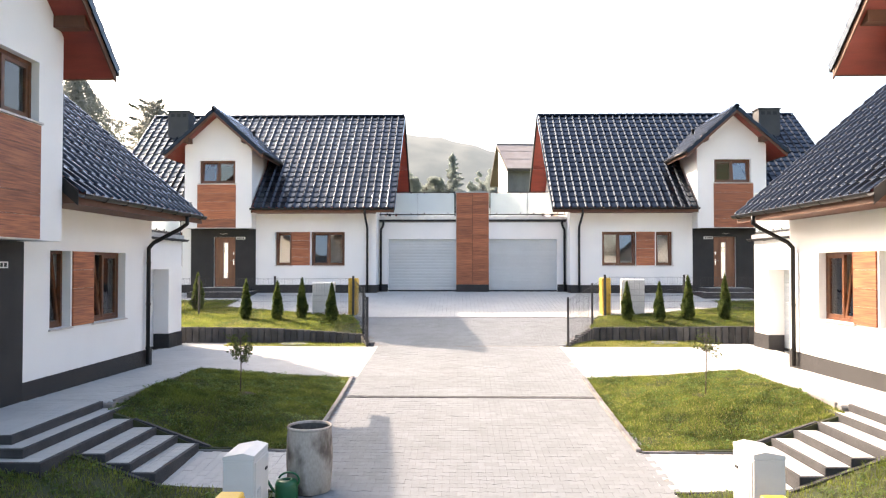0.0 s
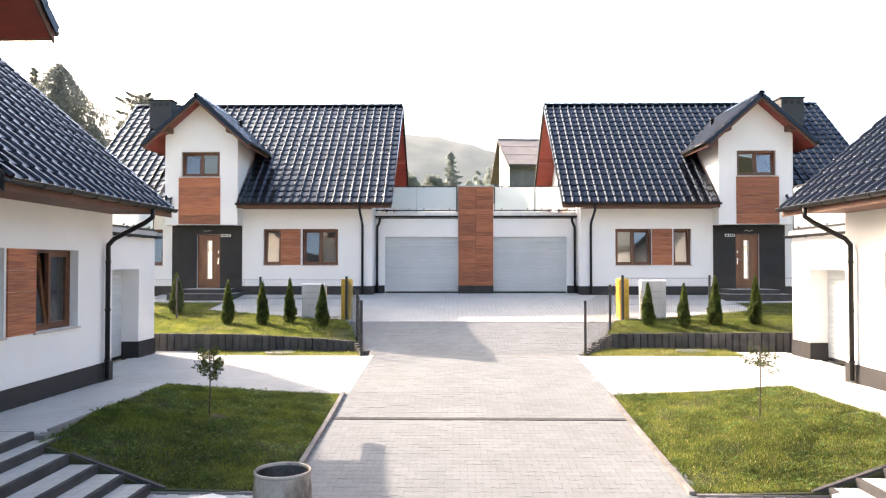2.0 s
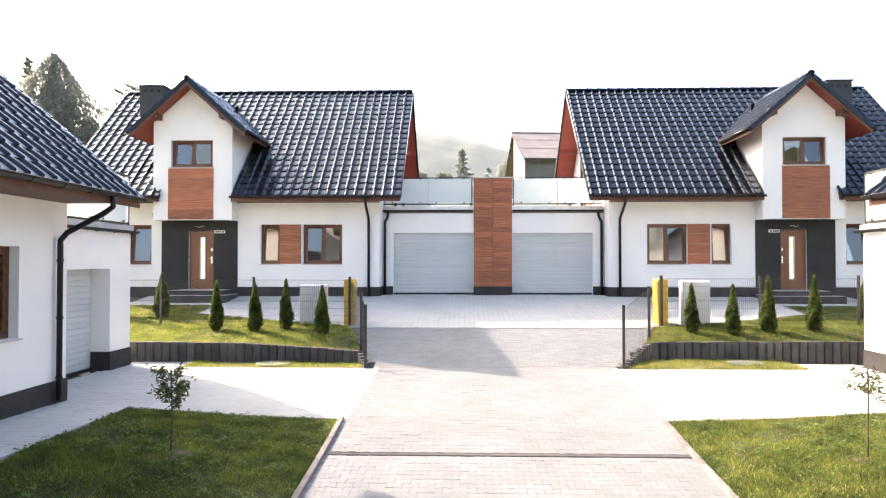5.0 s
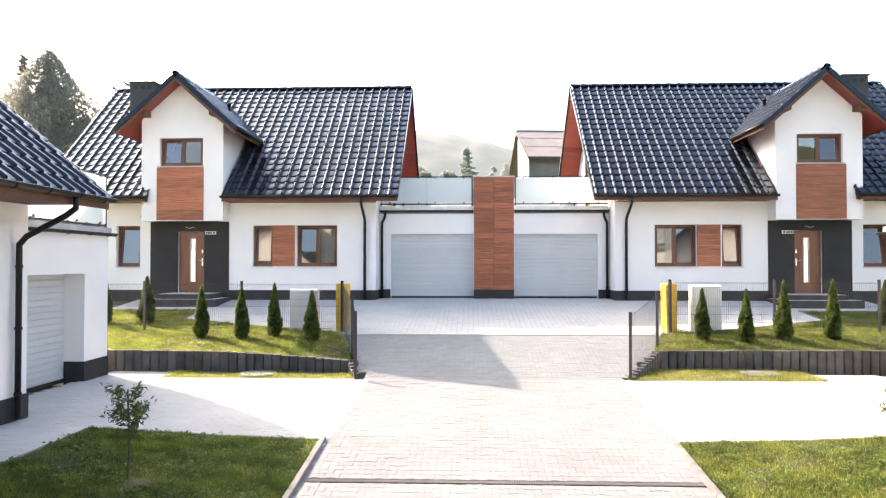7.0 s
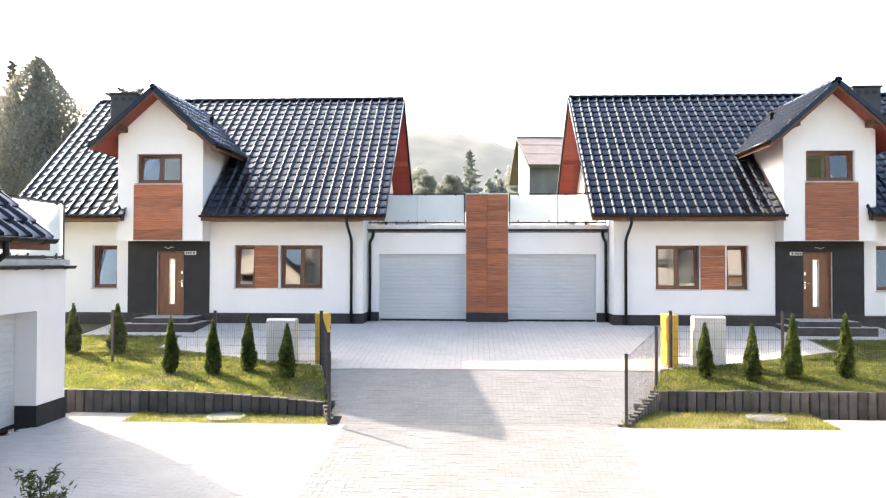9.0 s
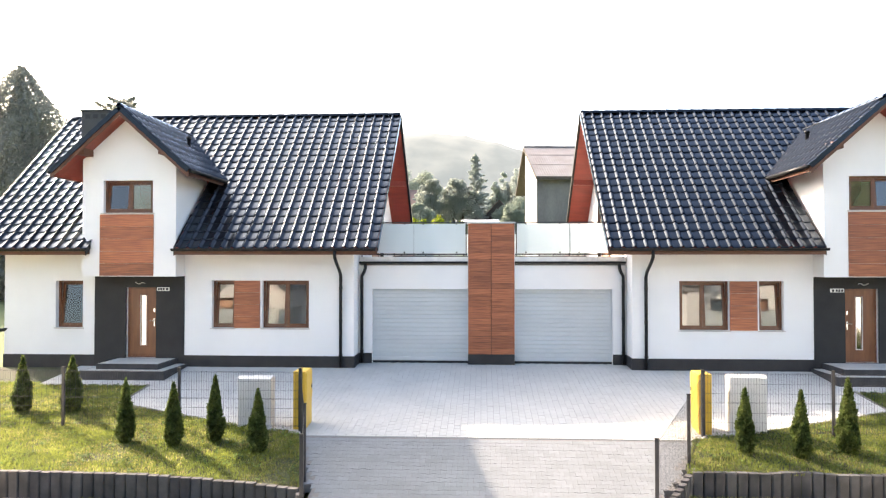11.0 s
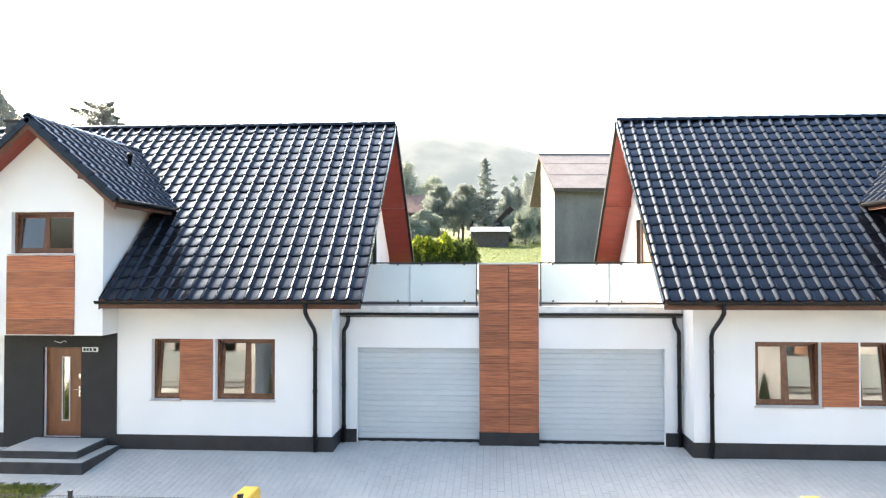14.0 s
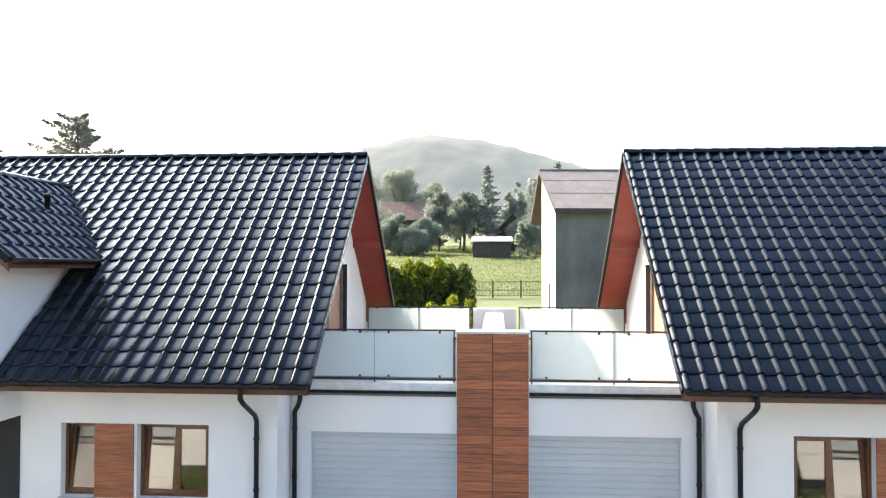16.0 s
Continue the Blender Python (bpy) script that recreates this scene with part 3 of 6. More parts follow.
    # stepped verge tiles along both edges, and a thin rod at each end of the ridge
    lift = math.atan2(RIDGE_W - EAVE_W, RIDGE_V - EAVE_V)
    for u0, u1 in ((U_IN - 0.040, U_IN - 0.014), (U_OUT + 0.014, U_OUT + 0.040)):
        for back in (0, 1):
            for r in range(ROWS_MAIN):
                e0, e1 = r * length, (r + 1) * length + 0.02
                quad = []
                for e, h in ((e0, -0.085), (e1, -0.10), (e1, 0.030), (e0, 0.056)):
                    v, w = EAVE_V - 0.03 + e * math.cos(lift) - h * math.sin(lift), EAVE_W - 0.02 + e * math.sin(lift) + h * math.cos(lift)
                    quad.append((u0, 2 * RIDGE_V - v if back else v, w))
                b = B()
                prism(b, quad, (u1 - u0, 0, 0))
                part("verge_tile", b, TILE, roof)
    for u in (U_IN + 0.05, U_OUT - 0.05):
        b = B()
        tube(b, ((u, RIDGE_V, RIDGE_W + 0.08), (u, RIDGE_V, RIDGE_W + 0.30), (u + 0.05, RIDGE_V, RIDGE_W + 0.62)), 0.005, 6)
        part("lightning_rod", b, STEEL, roof, "thin lightning rod")
    # ridge caps
    for k in range(29):
        b = B()
        u = U_IN + k * 0.402
        rings = []
        for uu, r in ((u, 0.115), (u + 0.40, 0.098), (u + 0.44, 0.098)):
            rings.append([b.verts.new((min(uu, U_OUT + 0.02), RIDGE_V + r * math.cos(math.pi * j / 8), RIDGE_W + 0.005 + r * 0.9 * math.sin(math.pi * j / 8))) for j in range(9)])
        for p, q in zip(rings, rings[1:]):
            for j in range(8):
                b.faces.new((p[j], p[j + 1], q[j + 1], q[j]))
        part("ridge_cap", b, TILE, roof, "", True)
    # gable roof over the bay
    tip, drop, back = 1.88, 1.70, 3.45
    for s in (-1, 1):
        b = B()
        prism(b, ((BAYC, -1.17, 7.015), (BAYC + s * tip, -1.17, 7.015 - drop), (BAYC + s * tip, -1.17, 7.05 - drop - 0.14), (BAYC, -1.17, 6.90)), (0, back + 1.0, 0))
        part("bay_roof_deck", b, SOFFIT, roof)
        b = B()
        prism(b, ((BAYC, -1.196, 7.04), (BAYC + s * tip, -1.196, 7.04 - drop), (BAYC + s * tip, -1.196, 7.04 - drop - 0.2), (BAYC, -1.196, 6.82)), (0, 0.022, 0))
        part("bay_verge_board", b, FASCIA, roof)
        for r in range(7):
            quad = []
            for e, h in ((r / 7, -0.075), ((r + 1.04) / 7, -0.085), ((r + 1.04) / 7, 0.034), (r / 7, 0.058)):
                quad.append((BAYC + s * (tip + 0.02) * (1 - e) + s * h * 0.67, -1.236, 7.04 - drop + e * drop + h * 0.74))
            b = B()
            prism(b, quad, (0, 0.026, 0))
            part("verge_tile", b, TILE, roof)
        b = B()
        box(b, (BAYC + s * (tip - 0.002), -1.17, 7.05 - drop - 0.16), (BAYC + s * (tip + 0.022), 1.6, 7.05 - drop - 0.01))
        part("bay_eave_board", b, FASCIA, roof)
        b = B()
        tube(b, ((BAYC + s * (tip + 0.075), -1.19, 7.02 - drop), (BAYC + s * (tip + 0.075), 1.45, 7.02 - drop)), 0.055, 8)
        part("bay_gutter", b, GUTTER, roof, "", True)
        upb = Vector((-s * tip, 0, drop))
        ln = upb.length

        def keep_bay(a, q):
            v = -1.19 + a
            w = 7.05 - drop + q / ln * drop
            return v < EAVE_V + (w - EAVE_W) / SLOPE + 0.12
        lay_tiles(roof, (BAYC + s * (tip + 0.03), -1.20, 7.05 - drop - 0.002), (0, 1, 0), upb, 16, 7, ln / 7, keep_bay, pieces // 8)
    for k in range(12):
        b = B()
        v = -1.21 + k * 0.40
        rings = [[b.verts.new((BAYC + r * math.cos(math.pi * j / 8), vv, 7.06 + r * 0.9 * math.sin(math.pi * j / 8))) for j in range(9)] for vv, r in ((v, 0.11), (v + 0.43, 0.093))]
        for j in range(8):
            b.faces.new((rings[0][j], rings[0][j + 1], rings[1][j + 1], rings[1][j]))
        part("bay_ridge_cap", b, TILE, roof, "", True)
    b = B()
    lathe(b, (5.35, 1.55, 6.35), ((0.05, 0), (0.05, 0.28), (0.075, 0.28), (0.075, 0.36), (0.0, 0.38)), 12)
    part("roof_vent", b, GUTTER, roof, "dark roof vent pipe", True)
    # chimney
    b = B()
    box(b, (8.70, 3.10, 5.8), (9.62, 3.75, 7.86))
    ch = part("chimney", b, HAZED_CHIMNEY, top, "anthracite rendered chimney", bevel=0.01)
    b = B()
    box(b, (8.66, 3.06, 7.86), (9.66, 3.79, 7.91))
    part("chimney_cap", b, RISER, ch)
    for k in range(3):
        b = B()
        box(b, (8.80 + k * 0.26, 3.094, 7.62), (8.96 + k * 0.26, 3.11, 7.76))
        part("flue_vent", b, BLACK, ch)
    # downpipe at the corner
    downpipe(top, [(0.35, EAVE_V - 0.10, EAVE_W - 0.08), (0.35, EAVE_V - 0.10, EAVE_W - 0.25), (0.35, EAVE_V + 0.05, EAVE_W - 0.36), (0.35, -0.20, 2.62), (0.35, -0.09, 2.50), (0.35, -0.09, 2.40), (0.35, -0.09, -0.02)])
    return top


material_door = material("brown_door_leaf", (0.19, 0.068, 0.026), 0.4, second=(0.13, 0.044, 0.017), scale=3, stretch=(3, 3, 0.4), fine=0.15, bump_scale=25)
MIRROR = material("mirror_strip", (0.8, 0.78, 0.72), 0.06, 1.0)
FAR_L = (Vector((-3.82, -1.20, 0)), Matrix(((-1, 0, 0), (0, 1, 0), (0, 0, 1))))
FAR_R = (Vector((3.82, -1.20, 0)), Matrix(((1, 0, 0), (0, 1, 0), (0, 0, 1))))
NEAR_L = (Vector((-7.42, -13.83, -1.065)), Matrix(((0, -1, 0), (-1, 0, 0), (0, 0, 1))))
NEAR_R = (Vector((6.68, -13.83, -1.065)), Matrix(((0, 1, 0), (-1, 0, 0), (0, 0, 1))))
house(*FAR_L, "white gabled house with glossy dark tiled roof facing the forecourt", 300, 0.05)
house(*FAR_R, "white gabled house, mirrored, with glossy dark tiled roof facing the forecourt", 300)
house(*NEAR_L, "white gabled house in shade beside the drive", 150)
house(*NEAR_R, "white gabled house beside the sunlit lawn", 150)

# ---- ground levels ----
ONE = Matrix.Identity(3)
set_frame(ONE)
LEVEL_Y = (-80, -30, -21, -18.8, -15.5, -13.8, -9.8, -6.7, -1.3, 0, 8)
LEVEL_Z = (-6.0, -2.42, -1.90, -1.77, -1.54, -1.38, -1.17, -0.58, -0.04, 0.0, 0.1)


def level(y):
    return float(np.interp(y, LEVEL_Y, LEVEL_Z))


def drive_edges(y):
    return float(np.interp(y, (-9.8, -6.5), (-2.86, -4.0))), float(np.interp(y, (-9.8, -6.5), (2.29, 4.1)))


MID = -0.37   # the line between the two near houses


def side_x(x):
    """Distance from the drive's middle line, the same on both sides."""
    return abs(x - MID)


def near_z(x, y):
    """Paving and lawns in front of the near houses."""
    s, y = side_x(x), min(y, -9.8) if side_x(x) > 2.7 else y
    foot = float(np.interp(y, (-40, -26, -20.9, -18.4, -14.6, -13.8, -9), (-2.3, -1.9, -1.36, -1.07, -1.12, -1.15, -1.18)))
    return float(np.interp(s, (2.55, 5.6), (level(y), foot)))


def upper_z(x, y):
    """The banked lawn above the palisade."""
    z = float(np.interp(y, (-9, -8.3, -6.3, -3.2, -1), (-0.74, -0.70, -0.53, -0.25, -0.05)))
    if x > 0:
        return z - 0.12 * min(1, max(0, (-7.5 - y) / 0.75))
    return z - (0.02 + 0.18 * min(1, max(0, (x + 6.1) / 2.8))) * min(1, max(0, (-8.1 - y) / 0.85))


BACK_Y = (-400, -80, -30, 4, 8, 20, 31, 46, 60, 86, 120, 300, 700)
BACK_Z = (-12, -6.4, -2.85, -1.1, 0.0, 0.9, 1.6, 2.6, 3.9, 6.5, 8.4, 20, 40)


def ground_z(x, y):
    z = float(np.interp(y, BACK_Y, BACK_Z))
    if -32 < y < 6 and abs(x) < 18:
        z = min(z, level(y) - 0.45)
    return z + (0.25 * noise.noise((x * 0.05, y * 0.05, 3.0)) if y > 10 or abs(x) > 20 else 0)


def ground_grid():
    xs = sorted({*np.arange(-60, 60.1, 3).round(2), *np.arange(-600, -60, 45).round(2), *np.arange(60, 601, 45).round(2)})
    ys = sorted({*np.arange(-60, 140, 3).round(2), *np.arange(-400, -60, 40).round(2), *np.arange(140, 700, 28).round(2)})
    v = [(float(x), float(y), ground_z(float(x), float(y))) for y in ys for x in xs]
    n = len(xs)
    f = [(j * n + i, j * n + i + 1, (j + 1) * n + i + 1, (j + 1) * n + i) for j in range(len(ys) - 1) for i in range(n - 1)]
    return v, f


tagged(raw("ground", *ground_grid(), MEADOW, None, True), "rough green meadow rising towards the hill", "ground", kind="structure")


def sheet(name, x0, x1, y0, y1, zf, inside, mat, label, category, step=0.25, thick=0.14):
    """A surface with a skirt, over the cells whose middle lies inside."""
    nx, ny = max(1, round((x1 - x0) / step)), max(1, round((y1 - y0) / step))
    b = B()
    verts = {}

    def vert(i, j):
        if (i, j) not in verts:
            x, y = x0 + (x1 - x0) * i / nx, y0 + (y1 - y0) * j / ny
            verts[i, j] = b.verts.new((x, y, zf(x, y)))
        return verts[i, j]
    for i in range(nx):
        for j in range(ny):
            x, y = x0 + (x1 - x0) * (i + 0.5) / nx, y0 + (y1 - y0) * (j + 0.5) / ny
            if inside(x, y):
                b.faces.new((vert(i, j), vert(i + 1, j), vert(i + 1, j + 1), vert(i, j + 1)))
    out = bmesh.ops.extrude_edge_only(b, edges=[e for e in b.edges if e.is_boundary])
    for v in out["geom"]:
        if isinstance(v, bmesh.types.BMVert):
            v.co.z -= thick
    return tagged(part(name, b, mat, None, fix=False), label, category, kind="structure")


# ---- pavings ----
def polygon_paver(outline, bevel, depth):
    """Top, bevelled rim and side of one paving stone."""
    k = len(outline)
    c = [(x * (1 - bevel / abs(max(x, -x, 0.02))), y * (1 - bevel / max(abs(y), 0.02))) for x, y in outline]
    verts = [(x, y, 0) for x, y in c] + [(x, y, -bevel * 0.7) for x, y in outline] + [(x, y, -depth) for x, y in outline]
    faces = [tuple(range(k))]
    for i in range(k):
        j = (i + 1) % k
        faces += [(k + i, k + j, j, i), (2 * k + i, 2 * k + j, k + j, k + i)]
    return np.array(verts), faces


def double_t(length, wide, thin, g):
    h, a, c = length / 2, length * 0.3, length * 0.2
    half = [(-h, -wide), (-a, -wide), (-c, -thin), (c, -thin), (a, -wide), (h, -wide)]
    pts = half + [(-x, -y) for x, y in half]
    return [(x * g, y * g) for x, y in pts]


def lay(parent, shape, dx, dy, x0, x1, y0, y1, zf, inside, mat, picked, swap=False):
    """Paving stones in running bond. Those in the picked stretch are pieces of their own, at most 300; the rest is one mesh."""
    verts, faces = shape
    me = bpy.data.meshes.new("paver")
    me.from_pydata(verts.tolist(), [], faces)
    me.materials.append(mat)
    rng = np.random.default_rng(11)
    rest_v, rest_f, off, count = [], [], 0, 0
    rows = int((y1 - y0) / dy) if not swap else int((x1 - x0) / dx)
    cols = int((x1 - x0) / dx) + 2 if not swap else int((y1 - y0) / dy) + 2
    for r in range(rows):
        for c in range(cols):
            if swap:
                x, y = x0 + (r + 0.5) * dx, y0 + (c + (r % 2) * 0.5) * dy
            else:
                x, y = x0 + (c + (r % 2) * 0.5) * dx, y0 + (r + 0.5) * dy
            if not inside(x, y):
                continue
            z = zf(x, y)
            sx, sy = (zf(x + 0.05, y) - zf(x - 0.05, y)) / 0.1, (zf(x, y + 0.05) - zf(x, y - 0.05)) / 0.1
            tx, ty, lift, turn = rng.normal(0, 0.006), rng.normal(0, 0.006), rng.normal(0, 0.0012), rng.normal(0, 0.006)
            if picked(x, y) and count < 300:
                p = new("paver", me)
                nrm = Vector((-sx - tx, -sy - ty, 1)).normalized()
                p.rotation_mode = "QUATERNION"
                p.rotation_quaternion = Vector((0, 0, 1)).rotation_difference(nrm)
                p.location, p.parent = (x, y, z + lift), parent
                count += 1
            else:
                ca, sa = math.cos(turn), math.sin(turn)
                w = verts.copy()
                w[:, 0], w[:, 1] = verts[:, 0] * ca - verts[:, 1] * sa, verts[:, 0] * sa + verts[:, 1] * ca
                w[:, 2] += lift + w[:, 0] * (sx + tx) + w[:, 1] * (sy + ty) + z
                w[:, 0] += x
                w[:, 1] += y
                rest_v.append(w)
                rest_f += [tuple(i + off for i in f) for f in faces]
                off += len(verts)
    if rest_v:
        raw("pavers", np.concatenate(rest_v), rest_f, mat, parent, False, "stuff")


def in_drive(x, y):
    a, b = drive_edges(y)
    return a + 0.04 < x < b - 0.04 and -34 < y < -6.72 and abs(y + 15.52) > 0.10


def in_forecourt(x, y):
    s = abs(x)
    return -6.70 < y < -1.24 and (y > -3.2 and s < 11.6 or s < 8.65 and y > -4.75 - (8.65 - s) * 0.45 and (y > -6.5 or s < 4.2)) or (-1.24 < y < -0.36 and s < 3.78)


def in_apron(x, y):
    s = side_x(x)
    far = -9.9 if s < 6.3 else -9.0
    return 2.44 < s and -13.95 - max(0, s - 2.5) * 0.20 < y < far and s < (8.15 if y > -13.8 else 7.0) or (5.66 < s < 7.03 and -18.55 < y <= -13.9)


def in_path(x, y):
    return 2.52 < side_x(x) < 4.20 and -20.42 < y < -18.83


drive = sheet("drive", -4.4, 4.5, -34, -6.7, lambda x, y: level(y) - 0.006, lambda x, y: drive_edges(y)[0] - 0.05 < x < drive_edges(y)[1] + 0.05, BED, "driveway of interlocking grey pinkish concrete pavers", "driveway")
court = sheet("forecourt", -11.8, 11.8, -6.72, -0.34, lambda x, y: level(y) - 0.007, in_forecourt, BED, "forecourt of light grey concrete pavers", "pavement", 0.2)
apron = sheet("apron", -8.6, 7.9, -18.6, -8.9, lambda x, y: near_z(x, y) - 0.018, in_apron, BED, "light paving before the near garages and along the houses", "pavement", 0.2)
footpath = sheet("footpath", -4.7, 3.9, -20.45, -18.8, lambda x, y: level(y) - 0.012, in_path, BED, "light paved paths from the drive to the steps", "pavement", 0.2)

# ---- lawns ----
def in_near_lawn(x, y):
    s = side_x(x)
    return 2.58 < s < 5.64 and -18.74 < y < -14.0 - (s - 2.55) * 0.20


def in_front_lawn(x, y):
    return 2.58 < side_x(x) < 7.0 and -33 < y < -20.48


def in_upper_lawn(x, y):
    s = abs(x + 0.2)
    edge = float(np.interp(y, (-9, -6.5), (3.12, 3.80) if x < 0 else (3.25, 4.15)))
    low = -8.98 if x < 0 else -8.25
    return s > edge and y > low and s < 16 and y < -1.3 and not in_forecourt(x, y)


def in_strip(x, y):
    s = side_x(x)
    low = -9.86
    return (2.75 < s < 6.7 and low < y < (-9.1 if x < 0 else -8.42))


def lawn_z(x, y):
    """The near lawns roll down to the footpath and rise along the stairs."""
    s, k = side_x(x), min(1, max(0, (-17.1 - y) / 1.6))
    low = float(np.interp(s, (2.55, 4.15, 5.2, 5.6), (-1.76, -1.72, -1.30, -1.18)))
    k = k * k * (3 - 2 * k)
    return near_z(x, y) * (1 - k) + low * k


def front_z(x, y):
    return level(y) + float(np.interp(side_x(x), (2.55, 4.10, 5.20, 5.6, 7.0), (0.0, 0.05, 0.46, 0.50, 0.55)))


lawn_a = sheet("near_lawn", -6.1, 5.4, -18.8, -13.9, lawn_z, in_near_lawn, SOIL, "small lawns beside the drive with short grass", "lawn", 0.125)
lawn_b = sheet("front_lawn", -7.5, 6.7, -33, -20.4, front_z, in_front_lawn, SOIL, "rough grass below the entrance steps", "lawn", 0.25)
lawn_c = sheet("bank_lawn", -16, 16, -9, -1.3, upper_z, in_upper_lawn, SOIL, "sloping grass bank above the palisade", "lawn", 0.1, 0.4)
lawn_d = sheet("strip_lawn", -7.2, 6.5, -9.9, -8.3, near_z, in_strip, DRYSOIL, "thin dry grass strip below the palisade", "lawn", 0.1)


def blades(name, x0, x1, y0, y1, zf, inside, density, height, parent, mat=BLADE, dry=0.0, wide=1.0):
    rng = np.random.default_rng(int(abs(x0 * 7 + y0 * 13)))
    n = int((x1 - x0) * (y1 - y0) * density)
    pts = [(x, y) for x, y in zip(rng.uniform(x0, x1, n), rng.uniform(y0, y1, n)) if inside(x, y)]
    v, f = [], []
    for k, (x, y) in enumerate(pts):
        patch = noise.noise((x * 0.9, y * 0.9, 7.0)) + 0.5 * noise.noise((x * 3.1, y * 3.1, 1.0))
        if patch < -0.42 and rng.random() < 0.4 or dry and patch > 0.35 - dry:
            continue
        z, a = zf(x, y) - 0.005, rng.uniform(0, 2 * math.pi)
        h = height * rng.uniform(0.4, 1.3) * (1 + 0.5 * patch)
        w, lean = rng.uniform(0.003, 0.0065) * wide, rng.uniform(0.1, 0.6) * h
        ca, sa = math.cos(a), math.sin(a)
        i = len(v)
        v += [(x - w * sa, y + w * ca, z), (x + w * sa, y - w * ca, z), (x + 0.45 * lean * ca + w * 0.7 * sa, y + 0.45 * lean * sa - w * 0.7 * ca, z + h * 0.6), (x + lean * ca, y + lean * sa, z + h)]
        f += [(i, i + 1, i + 2), (i, i + 2, i + 3)]
    return tagged(raw(name, v, f, mat, parent, False, "stuff"), "")


for x0, x1 in ((-6.1, -2.9), (2.1, 5.4)):
    blades("grass", x0, x1, -18.8, -13.9, lawn_z, in_near_lawn, 7500, 0.040, lawn_a, LUSH)
    # Denser on the right lawn: dry patches, plus its sunlit brightness in colour.
    blades("dry_grass", x0, x1, -18.79, -13.91, lawn_z, in_near_lawn, 260 if x0 < 0 else 1300, 0.040, lawn_a, DRYBLADE, 0.15 if x0 < 0 else 0.0)
    blades("grass", x0 - (1.4 if x0 < 0 else 0), x1 + (1.4 if x0 > 0 else 0), -24.5, -20.4, front_z, in_front_lawn, 1300, 0.07, lawn_b)
for x0, x1 in ((-14, -3.1), (3.0, 14)):
    blades("grass", x0, x1, -9, -3.0, upper_z, in_upper_lawn, 2600, 0.055, lawn_c)


def clover(x0, x1, y0, y1, zf, inside, n, size, parent):
    """Low broad-leaved weeds scattered in clumps between the grass."""
    rng = np.random.default_rng(int(abs(x0 * 5 + y0 * 3)))
    v, f = [], []
    for x, y in zip(rng.uniform(x0, x1, n), rng.uniform(y0, y1, n)):
        if not inside(x, y) or noise.noise((x * 1.3, y * 1.3, 4.0)) < -0.05:
            continue
        for k in range(5):
            px, py, a = x + rng.normal(0, 0.03), y + rng.normal(0, 0.03), rng.uniform(0, 6.28)
            z, s = zf(px, py) + rng.uniform(0.02, 0.06), size * rng.uniform(0.5, 1.2)
            c, d, i = s * math.cos(a), s * math.sin(a), len(v)
            t = rng.uniform(-0.5, 0.5) * s
            v += [(px - c, py - d, z), (px + d * 0.6, py - c * 0.6, z + t), (px + c, py + d, z + 0.3 * s), (px - d * 0.6, py + c * 0.6, z - t)]
            f.append((i, i + 1, i + 2, i + 3))
    tagged(raw("weeds", v, f, WEED, parent, False, "stuff"), "")


for x0, x1 in ((-6.1, -2.9), (2.1, 5.4)):
    clover(x0, x1, -18.8, -13.9, lawn_z, in_near_lawn, 2600, 0.022, lawn_a)
    clover(x0, x1, -24.0, -20.4, front_z, in_front_lawn, 1500, 0.022, lawn_b)
for x0, x1 in ((-14, -3.2), (3.0, 14)):
    clover(x0, x1, -9, -3.0, upper_z, in_upper_lawn, 2200, 0.030, lawn_c)
for x0, x1 in ((-7.2, -3), (2.2, 6.5)):
    blades("grass", x0, x1, -9.9, -8.3, near_z, in_strip, 1300, 0.06, lawn_d)
    blades("dry_grass", x0, x1, -9.9, -8.301, near_z, in_strip, 400 if x0 < 0 else 1300, 0.05, lawn_d, DRYBLADE)
for x0, x1 in ((-14, -3.2), (3.0, 14)):
    blades("dry_grass", x0, x1, -8.99, -3.0, upper_z, in_upper_lawn, 1000, 0.05, lawn_c, DRYBLADE, 0.3)


# ---- garages ----
def rail(top, a, b, z0, z1, posts, along="x", other=0.0):
    """A railing from a to b: two bars, posts, milky panes with clips."""
    def P(s, d, z):
        return (s, other + d, z) if along == "x" else (other + d, s, z)
    bars = [(z1 - 0.03, z1, 0.022), (z0 - 0.030, z0 + 0.012, 0.018)]
    for c0, c1, t in bars:
        q = B()
        box(q, P(a, -t, c0), P(b, t, c1))
        part("rail_bar", q, STEEL, top)
    ends = sorted(posts)
    for s in ends:
        near, far = (-0.02, 0.02) if s in (ends[0], ends[-1]) else (0.006, 0.036)
        q = B()
        box(q, P(s - 0.013, near, z0 - 0.12), P(s + 0.013, far, z1 - 0.031))
        part("rail_post", q, STEEL, top)
    for s0, s1 in zip(ends, ends[1:]):
        q = B()
        box(q, P(s0 + (0.02 if s0 == ends[0] else 0.003), -0.008, z0 + 0.03), P(s1 - (0.02 if s1 == ends[-1] else 0.003), 0.002, z1 - 0.05))
        part("rail_pane", q, FROST, top, "milky glass railing pane")
        for e in (0.18, 0.82):
            for z in (z0 + 0.02, z1 - 0.075):
                q = B()
                m = s0 + (s1 - s0) * e
                box(q, P(m - 0.02, -0.028, z), P(m + 0.02, 0.02, z + 0.045))
                part("clip", q, STEEL, top)


